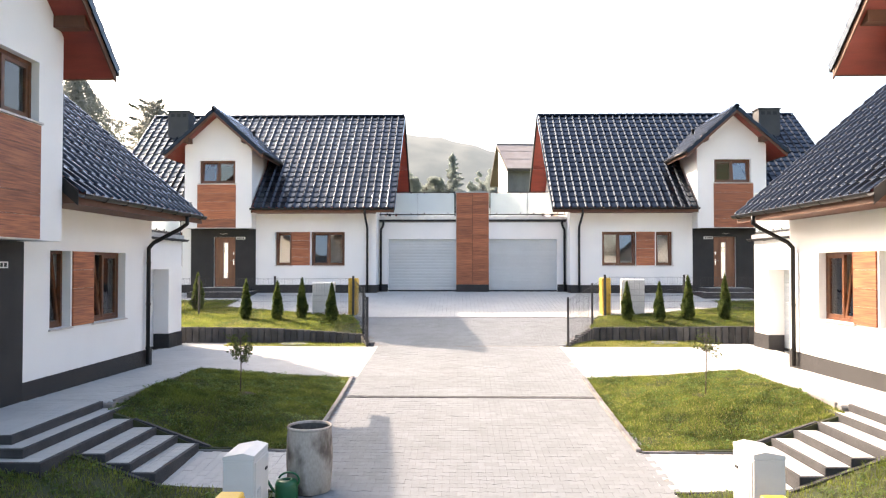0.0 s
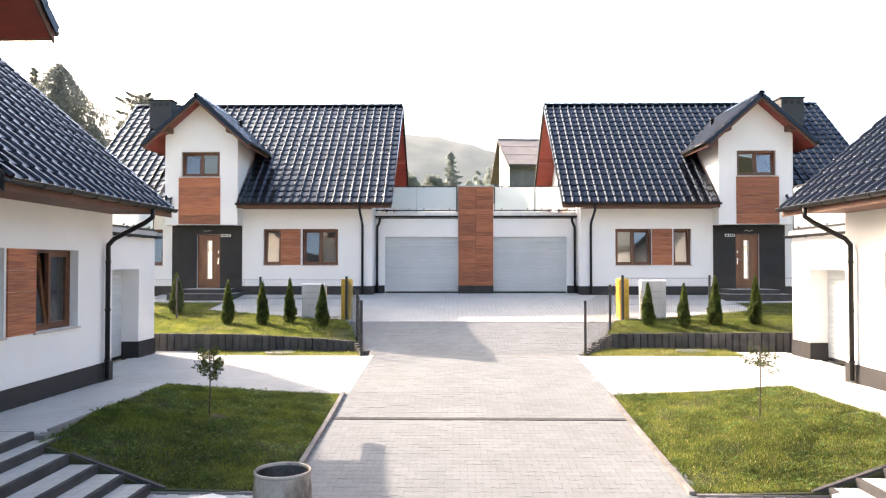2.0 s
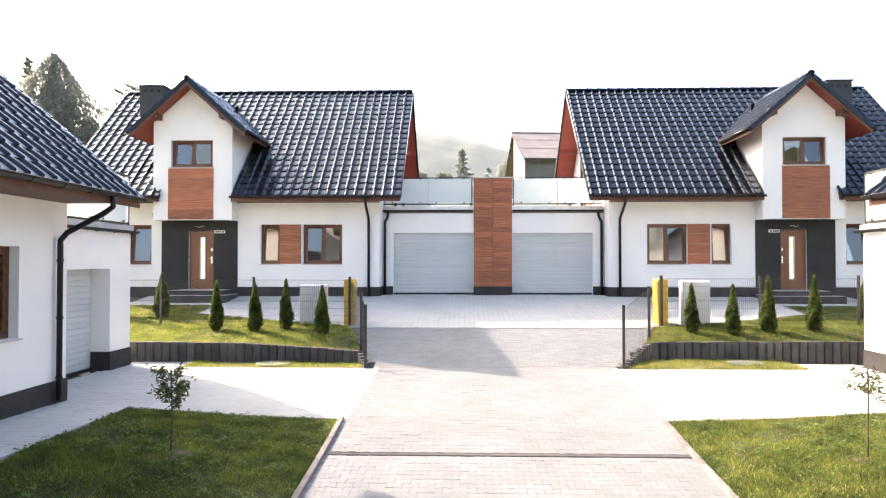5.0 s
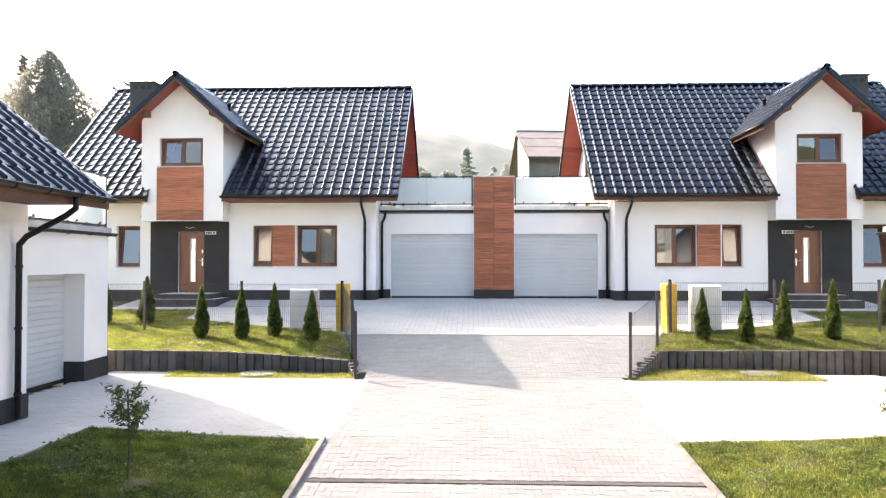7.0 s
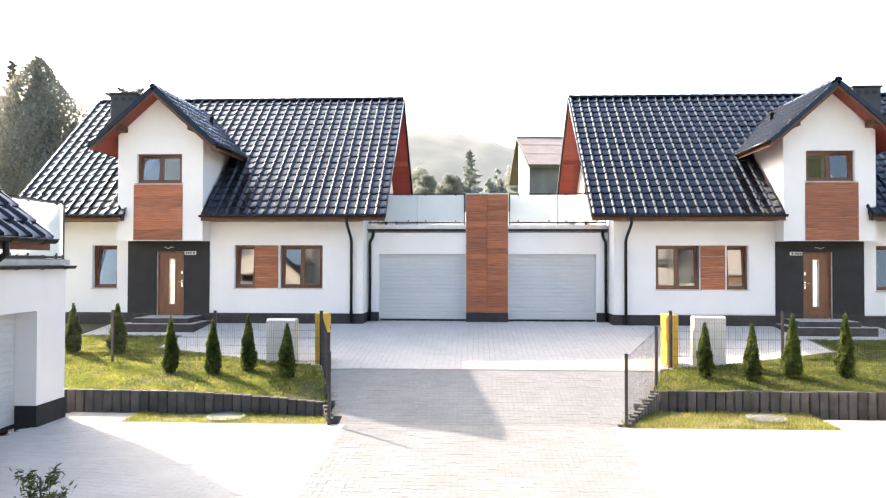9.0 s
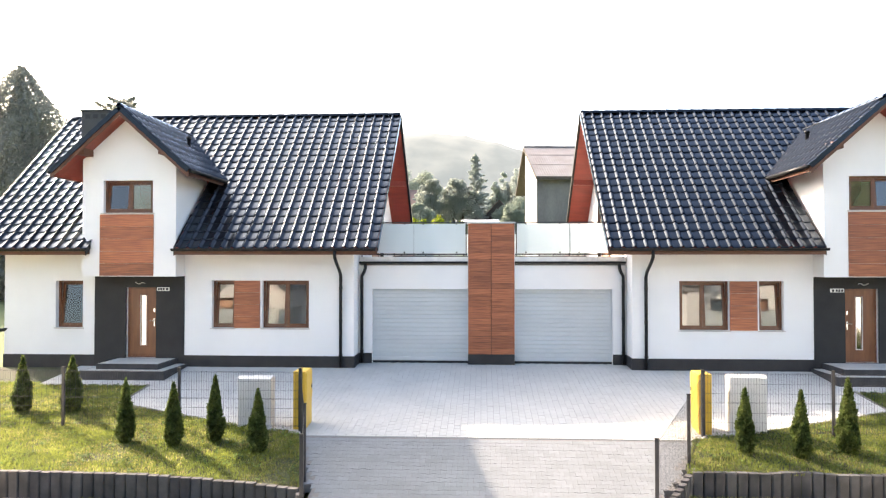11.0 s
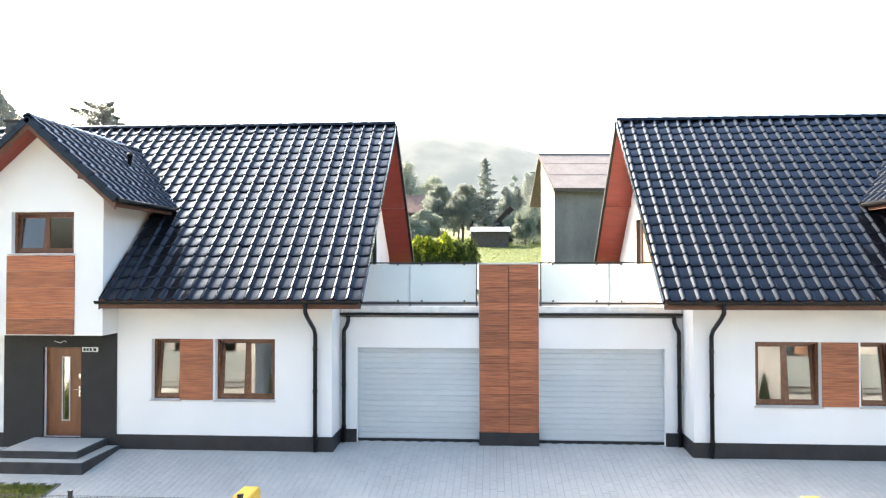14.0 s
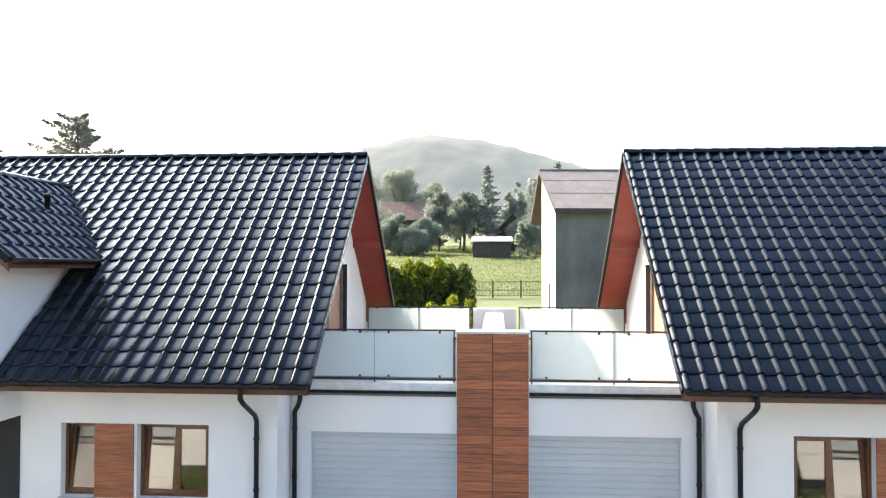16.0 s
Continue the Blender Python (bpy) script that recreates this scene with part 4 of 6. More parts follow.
def garage_door(top, u0, u1, w1, v, w0=0.0):
    q = B()
    box(q, (u0 - 0.02, v + 0.05, w0), (u1 + 0.02, v + 0.09, w1 + 0.05))
    door = part("garage_door", q, GARAGE, top, "light grey ribbed sectional garage door")
    n = 17
    h = (w1 - w0 - 0.05) / n
    for k in range(n):
        q = B()
        c0, c1 = w0 + 0.05 + k * h + 0.001, w0 + 0.05 + (k + 1) * h - 0.001
        prism(q, ((u0 + 0.004, v + 0.052, c0), (u0 + 0.004, v + 0.022, c0), (u0 + 0.004, v + 0.0135, c0 + 0.012), (u0 + 0.004, v + 0.011, c0 + h * 0.4), (u0 + 0.004, v + 0.0135, c1 - 0.010), (u0 + 0.004, v + 0.022, c1), (u0 + 0.004, v + 0.052, c1)), (u1 - u0 - 0.008, 0, 0))
        part("slat", q, GARAGE, door)
    q = B()
    box(q, (u0, v + 0.002, w0 - 0.02), (u1, v + 0.06, w0 + 0.048))
    part("rubber_seal", q, BLACK, door)


# double garage between the far houses
GY = -0.38
far_garage = thing("garage", (0, 0, 0), "white double garage with roof terrace and a larch pillar", "garage")
q = B()
holed_wall(q, -3.815, 3.815, -0.3, 2.80, [(-3.43, -0.66, -0.02, 2.12), (0.66, 3.43, -0.02, 2.12)], GY, GY + 0.35)
part("front_wall", q, WHITE, far_garage)
q = B()
box(q, (-3.815, 7.3, -0.3), (3.815, 7.6, 2.80))
part("back_wall", q, WHITE, far_garage)
q = B()
box(q, (-3.79, GY + 0.02, 2.801), (3.79, 7.6, 2.99))
part("terrace_slab", q, KERB, far_garage, "pale concrete terrace slab")
q = B()
box(q, (-3.79, GY - 0.05, 2.915), (3.79, GY + 0.02, 3.0))
part("edge_flashing", q, PLATE, far_garage, "pale sheet-metal edge")
q = B()
box(q, (-3.79, GY - 0.02, 3.001), (3.79, GY + 0.30, 3.05))
part("terrace_edge", q, PLATE, far_garage)
half_gutter(far_garage, -3.80, -0.67, GY - 0.065, 2.90, 0.045)
half_gutter(far_garage, 0.67, 3.80, GY - 0.065, 2.90, 0.045)
for s in (-1, 1):
    garage_door(far_garage, *sorted((s * 3.43, s * 0.66)), 2.12, GY + 0.12)
    q = B()
    box(q, (s * 3.435, GY - 0.02, -0.3), (s * 3.80, GY + 0.05, 0.28))
    part("plinth", q, PLINTH, far_garage)
    downpipe(far_garage, [(s * 3.62, GY - 0.075, 2.84), (s * 3.62, GY - 0.075, 2.72), (s * 3.66, GY - 0.07, 2.60), (s * 3.72, GY - 0.07, 2.50), (s * 3.72, GY - 0.07, 2.42), (s * 3.72, GY - 0.07, 0.0)])
    rail(far_garage, *sorted((s * 3.80, s * 0.68)), 3.13, 4.05, [s * 0.72, s * 2.23, s * 3.74], "x", GY + 0.06)
    rail(far_garage, *sorted((s * 3.80, s * 0.68)), 3.13, 4.05, [s * 0.72, s * 2.23, s * 3.74], "x", 7.4)
q = B()
box(q, (-0.668, GY - 0.12, 0.28), (0.668, GY + 0.36, 4.0))
pillar = part("pillar", q, WHITE, far_garage)
q = B()
box(q, (-0.650, GY - 0.146, 0.285), (0.650, GY - 0.121, 3.99))
part("backing_board", q, FASCIA, pillar)
q = B()
box(q, (-0.66, GY - 0.15, -0.3), (0.66, GY + 0.3, 0.278))
part("pillar_plinth", q, PLINTH, pillar)
q = B()
box(q, (-0.69, GY - 0.20, 4.0), (0.69, GY + 0.40, 4.035))
part("pillar_cap", q, TIN, pillar)
nb = 22
for s in (-1, 1):
    for k in range(nb):
        q = B()
        h = 3.715 / nb
        box(q, (s * 0.008, GY - 0.172, 0.282 + k * h), (s * 0.657, GY - 0.147, 0.282 + (k + 1) * h - 0.005))
        part("board", q, WOOD, pillar, bevel=0.002)
q = B()
box(q, (-0.20, GY + 0.37, 2.99), (0.20, 7.28, 3.86))
part("divider_wall", q, WHITE, far_garage)
q = B()
box(q, (-0.25, GY + 0.42, 3.861), (0.25, 7.2, 3.89))
part("divider_cap", q, TIN, far_garage, "pale sheet-metal capping")
q = B()
box(q, (-0.62, 7.3, 2.99), (0.62, 7.62, 4.0))
part("rear_pier", q, WHITE, far_garage)


def near_garage(place, m3, label):
    set_frame(m3)
    top = thing("garage", place, label, "garage", "near garages")
    v0, end = 0.98, -4.33
    q = B()
    holed_wall(q, end, -0.005, -0.4, 2.80, [(-3.42, -0.66, -0.3, 2.02)], v0, v0 + 0.52)
    part("front_wall", q, WHITE, top)
    q = B()
    box(q, (end, v0 + 0.522, -0.3), (end + 0.35, 8.0, 2.80))
    part("side_wall", q, WHITE, top)
    q = B()
    box(q, (end, v0 + 0.01, 2.802), (-0.02, 8.0, 2.98))
    part("terrace_slab", q, KERB, top)
    q = B()
    box(q, (end - 0.05, v0 - 0.05, 2.86), (-0.02, v0 + 0.02, 2.965))
    box(q, (end - 0.05, v0 + 0.02, 2.86), (end - 0.002, 8.0, 2.965))
    part("edge_flashing", q, TIN, top, "pale sheet-metal terrace edge")
    half_gutter(top, end - 0.1, -0.03, v0 - 0.11, 2.84, 0.055)
    q = B()
    box(q, (-0.655, v0 - 0.02, -0.3), (-0.04, v0 + 0.05, 0.28))
    part("plinth", q, PLINTH, top)
    q = B()
    box(q, (end - 0.02, v0 - 0.02, -0.3), (-3.40, v0 + 0.40, 0.28))
    box(q, (end - 0.02, v0 + 0.40, -0.3), (end + 0.05, 8.0, 0.28))
    part("plinth", q, PLINTH, top)
    garage_door(top, -3.42, -0.66, 2.02, v0 + 0.40, -0.11)
    rail(top, end + 0.02, -0.05, 3.02, 4.09, [end + 0.03, -2.9, -1.5, -0.08], "x", v0 + 0.04)
    rail(top, v0 + 0.12, 7.9, 3.02, 4.09, [v0 + 0.15, 2.6, 4.3, 6.0, 7.88], "y", end + 0.08)


near_garage(*NEAR_L, "white garage with roof terrace in shade")
near_garage(*NEAR_R, "white garage with roof terrace in sun")
set_frame(ONE)


# ---- entrance steps ----
def slab(top, a, b, z, thick=0.13):
    q = B()
    box(q, (*a, z - thick), (*b, z - 0.006))
    s = part("step", q, RISER, top, "graphite concrete step edge", bevel=0.006)
    q = B()
    (x0, y0), (x1, y1) = [min(p, r) for p, r in zip(a, b)], [max(p, r) for p, r in zip(a, b)]
    nx, ny = max(1, round((x1 - x0) / 0.2)), max(1, round((y1 - y0) / 0.2))
    i = 0.045
    for k in range(nx):
        for j in range(ny):
            dx, dy = (x1 - x0 - 2 * i) / nx, (y1 - y0 - 2 * i) / ny
            box(q, (x0 + i + k * dx + 0.003, y0 + i + j * dy + 0.003, z - 0.02), (x0 + i + (k + 1) * dx - 0.003, y0 + i + (j + 1) * dy - 0.003, z))
    part("tread", q, PAVER_L, s, "light paver tread")


def far_steps(m3, place, label):
    set_frame(m3)
    top = thing("entrance_steps", place, label, "steps", "entrance steps")
    slab(top, (4.70, -0.03), (6.98, -1.52), 0.05, 0.25)
    slab(top, (4.98, -0.03), (6.68, -1.24), 0.20, 0.148)


far_steps(FAR_L[1], FAR_L[0], "two-step paved landing with dark edges before the front door")
far_steps(FAR_R[1], FAR_R[0], "two-step paved landing with dark edges before the front door")


def near_steps(m3, place, label):
    set_frame(m3)
    top = thing("entrance_steps", place, label, "steps", "entrance steps")
    dz = 1.065
    slab(top, (4.78, -0.03), (7.10, -1.30), -1.05 + dz, 0.118)
    slab(top, (4.52, -0.03), (7.28, -1.55), -1.17 + dz, 0.118)
    slab(top, (4.15, -0.03), (7.45, -1.86), -1.29 + dz, 0.5)
    for k in range(3):
        slab(top, (4.96, -1.84), (6.58, -2.22 - 0.33 * k), -1.41 - 0.12 * k + dz, 0.118 if k < 2 else 0.3)
    for u, low in ((4.88, 0.05), (6.60, 0.16)):
        q = B()
        prism(q, ((u, -1.86, -1.24 + dz - low), (u, -3.05, -1.66 + dz - low), (u, -3.05, -1.95 + dz), (u, -1.86, -1.95 + dz)), (0.07, 0, 0))
        part("stringer", q, RISER, top)


near_steps(NEAR_L[1], NEAR_L[0], "wide paved entrance steps with graphite risers, in shade")
near_steps(NEAR_R[1], NEAR_R[0], "wide paved entrance steps with graphite risers, in sun")
set_frame(ONE)


# ---- kerbs, drain, covers ----
def kerb_line(name, pts, zf, mat, label, width=0.08, rise=0.05, each=1.0, group=""):
    """Kerb stones along a line of plan points."""
    top = tagged(new(name), label, "kerb", group, "structure")
    for (x0, y0), (x1, y1) in zip(pts, pts[1:]):
        n = max(1, round(math.hypot(x1 - x0, y1 - y0) / each))
        d = Vector((x1 - x0, y1 - y0, 0)).normalized()
        side = Vector((-d.y, d.x, 0)) * width / 2
        for k in range(n):
            a = Vector((x0 + (x1 - x0) * k / n, y0 + (y1 - y0) * k / n, 0)) + d * 0.004
            c = Vector((x0 + (x1 - x0) * (k + 1) / n, y0 + (y1 - y0) * (k + 1) / n, 0)) - d * 0.004
            a.z, c.z = zf(a.x, a.y) + rise, zf(c.x, c.y) + rise
            q = B()
            prism(q, (a - side, a + side, a + side - Vector((0, 0, 0.22)), a - side - Vector((0, 0, 0.22))), c - a)
            part("kerb_stone", q, mat, top, bevel=0.008)


for s in (-1, 1):
    X = lambda d: MID + s * d
    lab = "concrete kerb stones edging the lawn"
    kerb_line("drive_kerb", [(X(2.52), -18.78), (X(2.52), -13.98)], lambda x, y: level(y), KERB, lab)
    kerb_line("lawn_kerb", [(X(2.56), -14.0), (X(5.64), -14.64), (X(5.66), -18.45)], near_z, KERB, lab, 0.06, 0.012)
    kerb_line("path_kerb", [(X(2.56), -18.79), (X(4.2), -18.79)], lambda x, y: level(-18.79), KERB, "weathered concrete kerb between lawn and footpath", 0.06, 0.022)
    kerb_line("path_kerb", [(X(2.56), -20.45), (X(4.2), -20.45)], lambda x, y: level(-20.45), RISER, "graphite kerb between lawn and footpath", 0.06, 0.02)
    if s > 0:
        kerb_line("bank_edge", [(4.16, -6.5), (3.48, -8.1)], lambda x, y: float(np.interp(y, (-9, -6.5), (-0.93, -0.55))), KERB, "concrete kerb between bank and drive", 0.06, 0.02)
    kerb_line("bank_kerb", [(s * 8.68, -3.2), (s * 8.68, -4.75), (s * 5.3, -6.27), (s * 4.3, -6.6)], lambda x, y: level(y), KERB, "concrete kerb between forecourt and bank", 0.06, 0.02)

kerb_line("court_edge", [(-4.0, -6.71), (4.1, -6.71)], lambda x, y: level(y), PAVER_L, "flush course of light pavers where forecourt meets drive", 0.12, 0.004, 0.2)
for x in (-2.85, 2.26):
    kerb_line("apron_edge", [(x, -13.9), (x, -9.85)], lambda x, y: level(y), PAVER_L, "flush edging course beside the drive", 0.13, 0.004, 0.2)

for s in (-1, 1):
    kerb_line("apron_edge", [(MID + s * 5.77, -14.68), (MID + s * 5.77, -18.5)], near_z, PAVER_L, "flush edging course beside the lawn", 0.20, -0.002, 0.2)

drain = tagged(new("drain_channel"), "narrow slotted drain across the drive", "drain", kind="structure")
zd = level(-15.485)
for y in (-15.551, -15.419):
    q = B()
    box(q, (-2.80, y - 0.010, zd - 0.1), (2.25, y + 0.010, zd + 0.004))
    part("drain_edge", q, RISER, drain)
q = B()
box(q, (-2.80, -15.541, zd - 0.12), (2.25, -15.429, zd - 0.012))
part("drain_bottom", q, BLACK, drain)
gv, gf = [], []
for k in range(168):
    x, i = -2.79 + k * 0.03, len(gv)
    gv += [(x + e * 0.013, y, zd + z) for z in (0.004, -0.012) for e, y in ((0, -15.541), (1, -15.541), (1, -15.429), (0, -15.429))]
    gf += [tuple(i + j for j in f) for f in ((0, 1, 2, 3), (7, 6, 5, 4), (4, 5, 1, 0), (6, 7, 3, 2), (5, 6, 2, 1), (7, 4, 0, 3))]
raw("grate", gv, gf, RISER, drain, False, "stuff")

for x, y in ((-5.2, -9.42), (5.3, -9.0)):
    q = B()
    z = near_z(x, y)
    lathe(q, (x, y, z - 0.05), ((0.0, 0.085), (0.27, 0.085), (0.28, 0.075), (0.30, 0.075), (0.305, 0.09), (0.37, 0.085), (0.38, 0.07), (0.38, 0.0)), 32)
    tagged(part("manhole_cover", q, PAVER), "round concrete manhole cover in the grass", "manhole cover", "manhole covers")


# ---- palisades ----
def palisade(name, pts, tops, base, label):
    top = tagged(new(name), label, "retaining wall")
    path = [Vector((*p, 0)) for p in pts]
    total = sum((b - a).length for a, b in zip(path, path[1:]))
    n = round(total / 0.19)
    rng = random.Random(4)
    for k in range(n):
        d = (k + 0.5) / n * total
        for a, b in zip(path, path[1:]):
            if d <= (b - a).length:
                break
            d -= (b - a).length
        p, w = a + (b - a).normalized() * d, (b - a).normalized()
        s = Vector((-w.y, w.x, 0))
        z = float(np.interp((k + 0.5) / n, (0, 1) if len(tops) == 2 else np.linspace(0, 1, len(tops)), tops)) + rng.uniform(-0.006, 0.006)
        zb = base(p.x, p.y) - 0.25
        q = B()
        out = [(-0.09, -0.03), (-0.07, -0.06), (0.07, -0.06), (0.09, -0.03), (0.09, 0.06), (-0.09, 0.06)]
        turn = rng.uniform(-0.03, 0.03)
        prism(q, [p + w * (x + turn * y) + s * (y + rng.uniform(-0.003, 0.003)) + Vector((0, 0, zb)) for x, y in out], (0, 0, z - zb))
        part("palisade_block", q, PALE, top, bevel=0.006)


palisade("palisade", [(-14.5, -9.0), (-5.2, -9.0), (-4.2, -9.04), (-3.32, -9.16)], (-0.70, -0.70, -0.72, -0.74, -0.90), near_z, "dark grey concrete palisade holding the grass bank")
palisade("palisade", [(-3.30, -9.18), (-3.05, -9.86)], (-0.92, -1.10), near_z, "short stepped grey palisade ending at the fence post")
palisade("palisade", [(3.42, -8.20), (4.7, -8.28), (5.3, -8.15), (5.9, -8.34), (14.5, -8.42)], (-0.78, -0.74, -0.73, -0.73), near_z, "dark grey concrete palisade holding the grass bank")
palisade("palisade", [(2.44, -9.84), (3.38, -8.22)], (-1.12, -0.80), near_z, "grey palisade stepping down beside the drive")


# ---- fences ----
def fence(name, posts, label):
    """posts: (x, y, foot, head). Panels of thin wires between them."""
    top = tagged(new(name), label, "fence", "wire fences")
    for x, y, z0, z1 in posts:
        q = B()
        box(q, (x - 0.03, y - 0.02, z0 - 0.3), (x + 0.03, y + 0.02, z1))
        p = part("post", q, STEEL, top, bevel=0.004)
        q = B()
        box(q, (x - 0.033, y - 0.023, z1), (x + 0.033, y + 0.023, z1 + 0.018))
        part("post_cap", q, BLACK, p)
    for (x0, y0, a0, b0), (x1, y1, a1, b1) in zip(posts, posts[1:]):
        q = B()
        n = int(math.hypot(x1 - x0, y1 - y0) / 0.052)
        for k in range(1, n):
            t = k / n
            x, y, lo, hi = x0 + (x1 - x0) * t, y0 + (y1 - y0) * t, a0 + (a1 - a0) * t + 0.04, b0 + (b1 - b0) * t - 0.05
            box(q, (x - 0.0017, y - 0.0017, lo), (x + 0.0017, y + 0.0017, hi))
        for k in range(7):
            t = k / 6
            za, zb = a0 + 0.06 + (b0 - a0 - 0.14) * t, a1 + 0.06 + (b1 - a1 - 0.14) * t
            for e in ((0.0, 0.02) if k in (0, 3, 6) else (0.0,)):
                d = Vector((x1 - x0, y1 - y0, zb - za))
                prism(q, ((x0, y0 - 0.002, za + e), (x0, y0 + 0.002, za + e), (x0, y0 + 0.002, za + e + 0.004), (x0, y0 - 0.002, za + e + 0.004)), d)
        tagged(part("wire_panel", q, STEEL, top, fix=False), kind="stuff")


fence("bank_fence", [(x, -6.45, upper_z(x, -6.45), 0.69) for x in (-14.0, -11.5, -9.0, -6.52, -3.97)], "dark wire mesh fence on the grass bank")
fence("bank_fence", [(x, -6.48, upper_z(x, -6.45), 0.74) for x in (4.12, 6.65, 9.15, 11.65, 14.1)], "dark wire mesh fence on the grass bank")
fence("drive_fence", [(-3.97, -6.50, -0.55, 0.70), (-3.36, -8.60, -0.88, 0.40), (-3.08, -9.90, -1.17, 0.17)], "dark wire fence stepping down beside the drive")
fence("drive_fence", [(4.12, -6.53, -0.55, 0.72), (3.46, -7.88, -0.80, 0.50), (2.44, -9.82, -1.17, 0.16)], "dark wire fence stepping down beside the drive")


# ---- meter boxes and cabinets ----
def meter_box(x, y, z0, z1, label, turn):
    top = thing("gas_meter_box", (x, y, z0), label, "meter box", "yellow meter boxes")
    q = B()
    box(q, (-0.13, -0.28, -0.2), (0.13, 0.28, z1 - z0))
    body = part("box", q, YELLOW, top, bevel=0.015)
    q = B()
    h = z1 - z0
    box(q, (turn * 0.13, -0.25, 0.46 * h), (turn * 0.145, 0.25, h - 0.04))
    door = part("door", q, YELLOW, top, bevel=0.004)
    q = B()
    box(q, (turn * 0.146, 0.16, 0.65 * h), (turn * 0.158, 0.20, 0.65 * h + 0.07))
    part("lock", q, BLACK, door)
    q = B()
    box(q, (-0.133, -0.283, 0.41 * h), (0.133, 0.283, 0.43 * h))
    part("seam", q, YELLOW, top)


def cabinet(x, y, z0, z1, w, d, label, face=-1, group="utility cabinets"):
    """A plastic distribution cabinet whose doors look along y (face)."""
    top = thing("utility_cabinet", (x, y, z0), label, "cabinet", group)
    h = z1 - z0
    q = B()
    box(q, (-w / 2, -d / 2, -0.2), (w / 2, d / 2, h - 0.09))
    body = part("body", q, CABINET, top, bevel=0.006)
    q = B()
    prism(q, ((-w / 2 - 0.003, -d / 2 - 0.003, h - 0.088), (-w / 2 - 0.003, d / 2 + 0.003, h - 0.088), (-w / 2 - 0.003, d / 2 + 0.003, h - 0.04), (-w / 2 - 0.003, 0.06, h), (-w / 2 - 0.003, -0.06, h), (-w / 2 - 0.003, -d / 2 - 0.003, h - 0.04)), (w + 0.006, 0, 0))
    part("lid", q, CABINET, top, bevel=0.004)
    for k in (0, 1):
        q = B()
        x0 = -w / 2 + 0.015 + k * (w / 2 - 0.01)
        box(q, (x0, face * d / 2, 0.10), (x0 + w / 2 - 0.02, face * (d / 2 + 0.012), h - 0.11))
        dr = part("door", q, CABINET, body)
        for j in range(3):
            q = B()
            box(q, (x0 + 0.05, face * (d / 2 + 0.012), 0.18 + j * 0.03), (x0 + w / 2 - 0.07, face * (d / 2 + 0.016), 0.19 + j * 0.03))
            part("vent_slot", q, BLACK, dr)
    q = B()
    box(q, (-0.012, face * (d / 2 + 0.012), h * 0.5), (0.012, face * (d / 2 + 0.03), h * 0.5 + 0.09))
    part("latch", q, BLACK, body)


meter_box(-4.01, -6.14, -0.50, 0.64, "yellow gas meter box beside the fence post", 1)
meter_box(4.20, -6.12, -0.50, 0.65, "yellow gas meter box beside the fence post", -1)
meter_box(-3.02, -22.30, -1.95, -1.38, "low yellow meter box beside the grey cabinet", 1)
meter_box(2.76, -22.30, -1.95, -1.38, "low yellow meter box beside the grey cabinet", -1)
cabinet(-4.97, -6.20, -0.48, 0.51, 0.70, 0.30, "light grey distribution cabinet behind the fence", 1)
cabinet(5.07, -6.18, -0.48, 0.62, 0.72, 0.30, "light grey distribution cabinet behind the fence", 1)


def side_cabinet(x, y, z0, z1, label, s):
    """The taller cabinets by the footpaths, their doors towards the drive."""
    top = thing("utility_cabinet", (x, y, z0), label, "cabinet", "utility cabinets by the footpaths")
    h, w, d = z1 - z0, 0.36, 0.62
    q = B()
    box(q, (-w / 2, -d / 2, -0.2), (w / 2, d / 2, h - 0.10))
    body = part("body", q, CABINET, top, bevel=0.008)
    q = B()
    prism(q, ((-s * (w / 2 + 0.003), -d / 2 - 0.003, h - 0.098), (s * (w / 2 + 0.003), -d / 2 - 0.003, h - 0.098), (s * (w / 2 + 0.003), -d / 2 - 0.003, h - 0.045), (s * 0.05, -d / 2 - 0.003, h - 0.012), (-s * (w / 2 + 0.003), -d / 2 - 0.003, h - 0.055)), (0, d + 0.006, 0))
    part("lid", q, CABINET, top, bevel=0.003)
    q = B()
    box(q, (s * w / 2, -d / 2 + 0.03, 0.05), (s * (w / 2 + 0.014), d / 2 - 0.03, h - 0.13))
    door = part("door", q, CABINET, body, bevel=0.004)
    q = B()
    box(q, (s * (w / 2 + 0.014), 0.12, h - 0.32), (s * (w / 2 + 0.026), 0.20, h - 0.29))
    part("latch", q, BLACK, door)
    for k in range(5):
        q = B()
        box(q, (s * (w / 2 + 0.012), -0.22 + k * 0.035, 0.15), (s * (w / 2 + 0.022), -0.205 + k * 0.035, h - 0.45))
        part("rib", q, CABINET, door)


side_cabinet(-3.10, -21.25, -1.90, -1.08, "white-grey plastic utility cabinet by the footpath in shade", 1)
side_cabinet(2.98, -21.15, -1.90, -1.06, "white-grey plastic utility cabinet by the footpath in sun", -1)

# ---- tub and watering can ----
tub = thing("rain_barrel", (-2.52, -20.38, level(-20.38)), "weathered zinc rain barrel, open and nearly empty", "barrel")
q = B()
lathe(q, (0, 0, 0), ((0.0, 0.0), (0.265, 0.0), (0.275, 0.01), (0.295, 0.30), (0.300, 0.45), (0.292, 0.65), (0.280, 0.82)), 40)
part("shell", q, OLDMETAL, tub, smooth=True)
q = B()
lathe(q, (0, 0, 0), ((0.280, 0.80), (0.292, 0.815), (0.292, 0.835), (0.280, 0.845), (0.268, 0.835), (0.268, 0.81)), 40)
part("rim", q, OLDMETAL, tub, "rolled grey rim", smooth=True)
q = B()
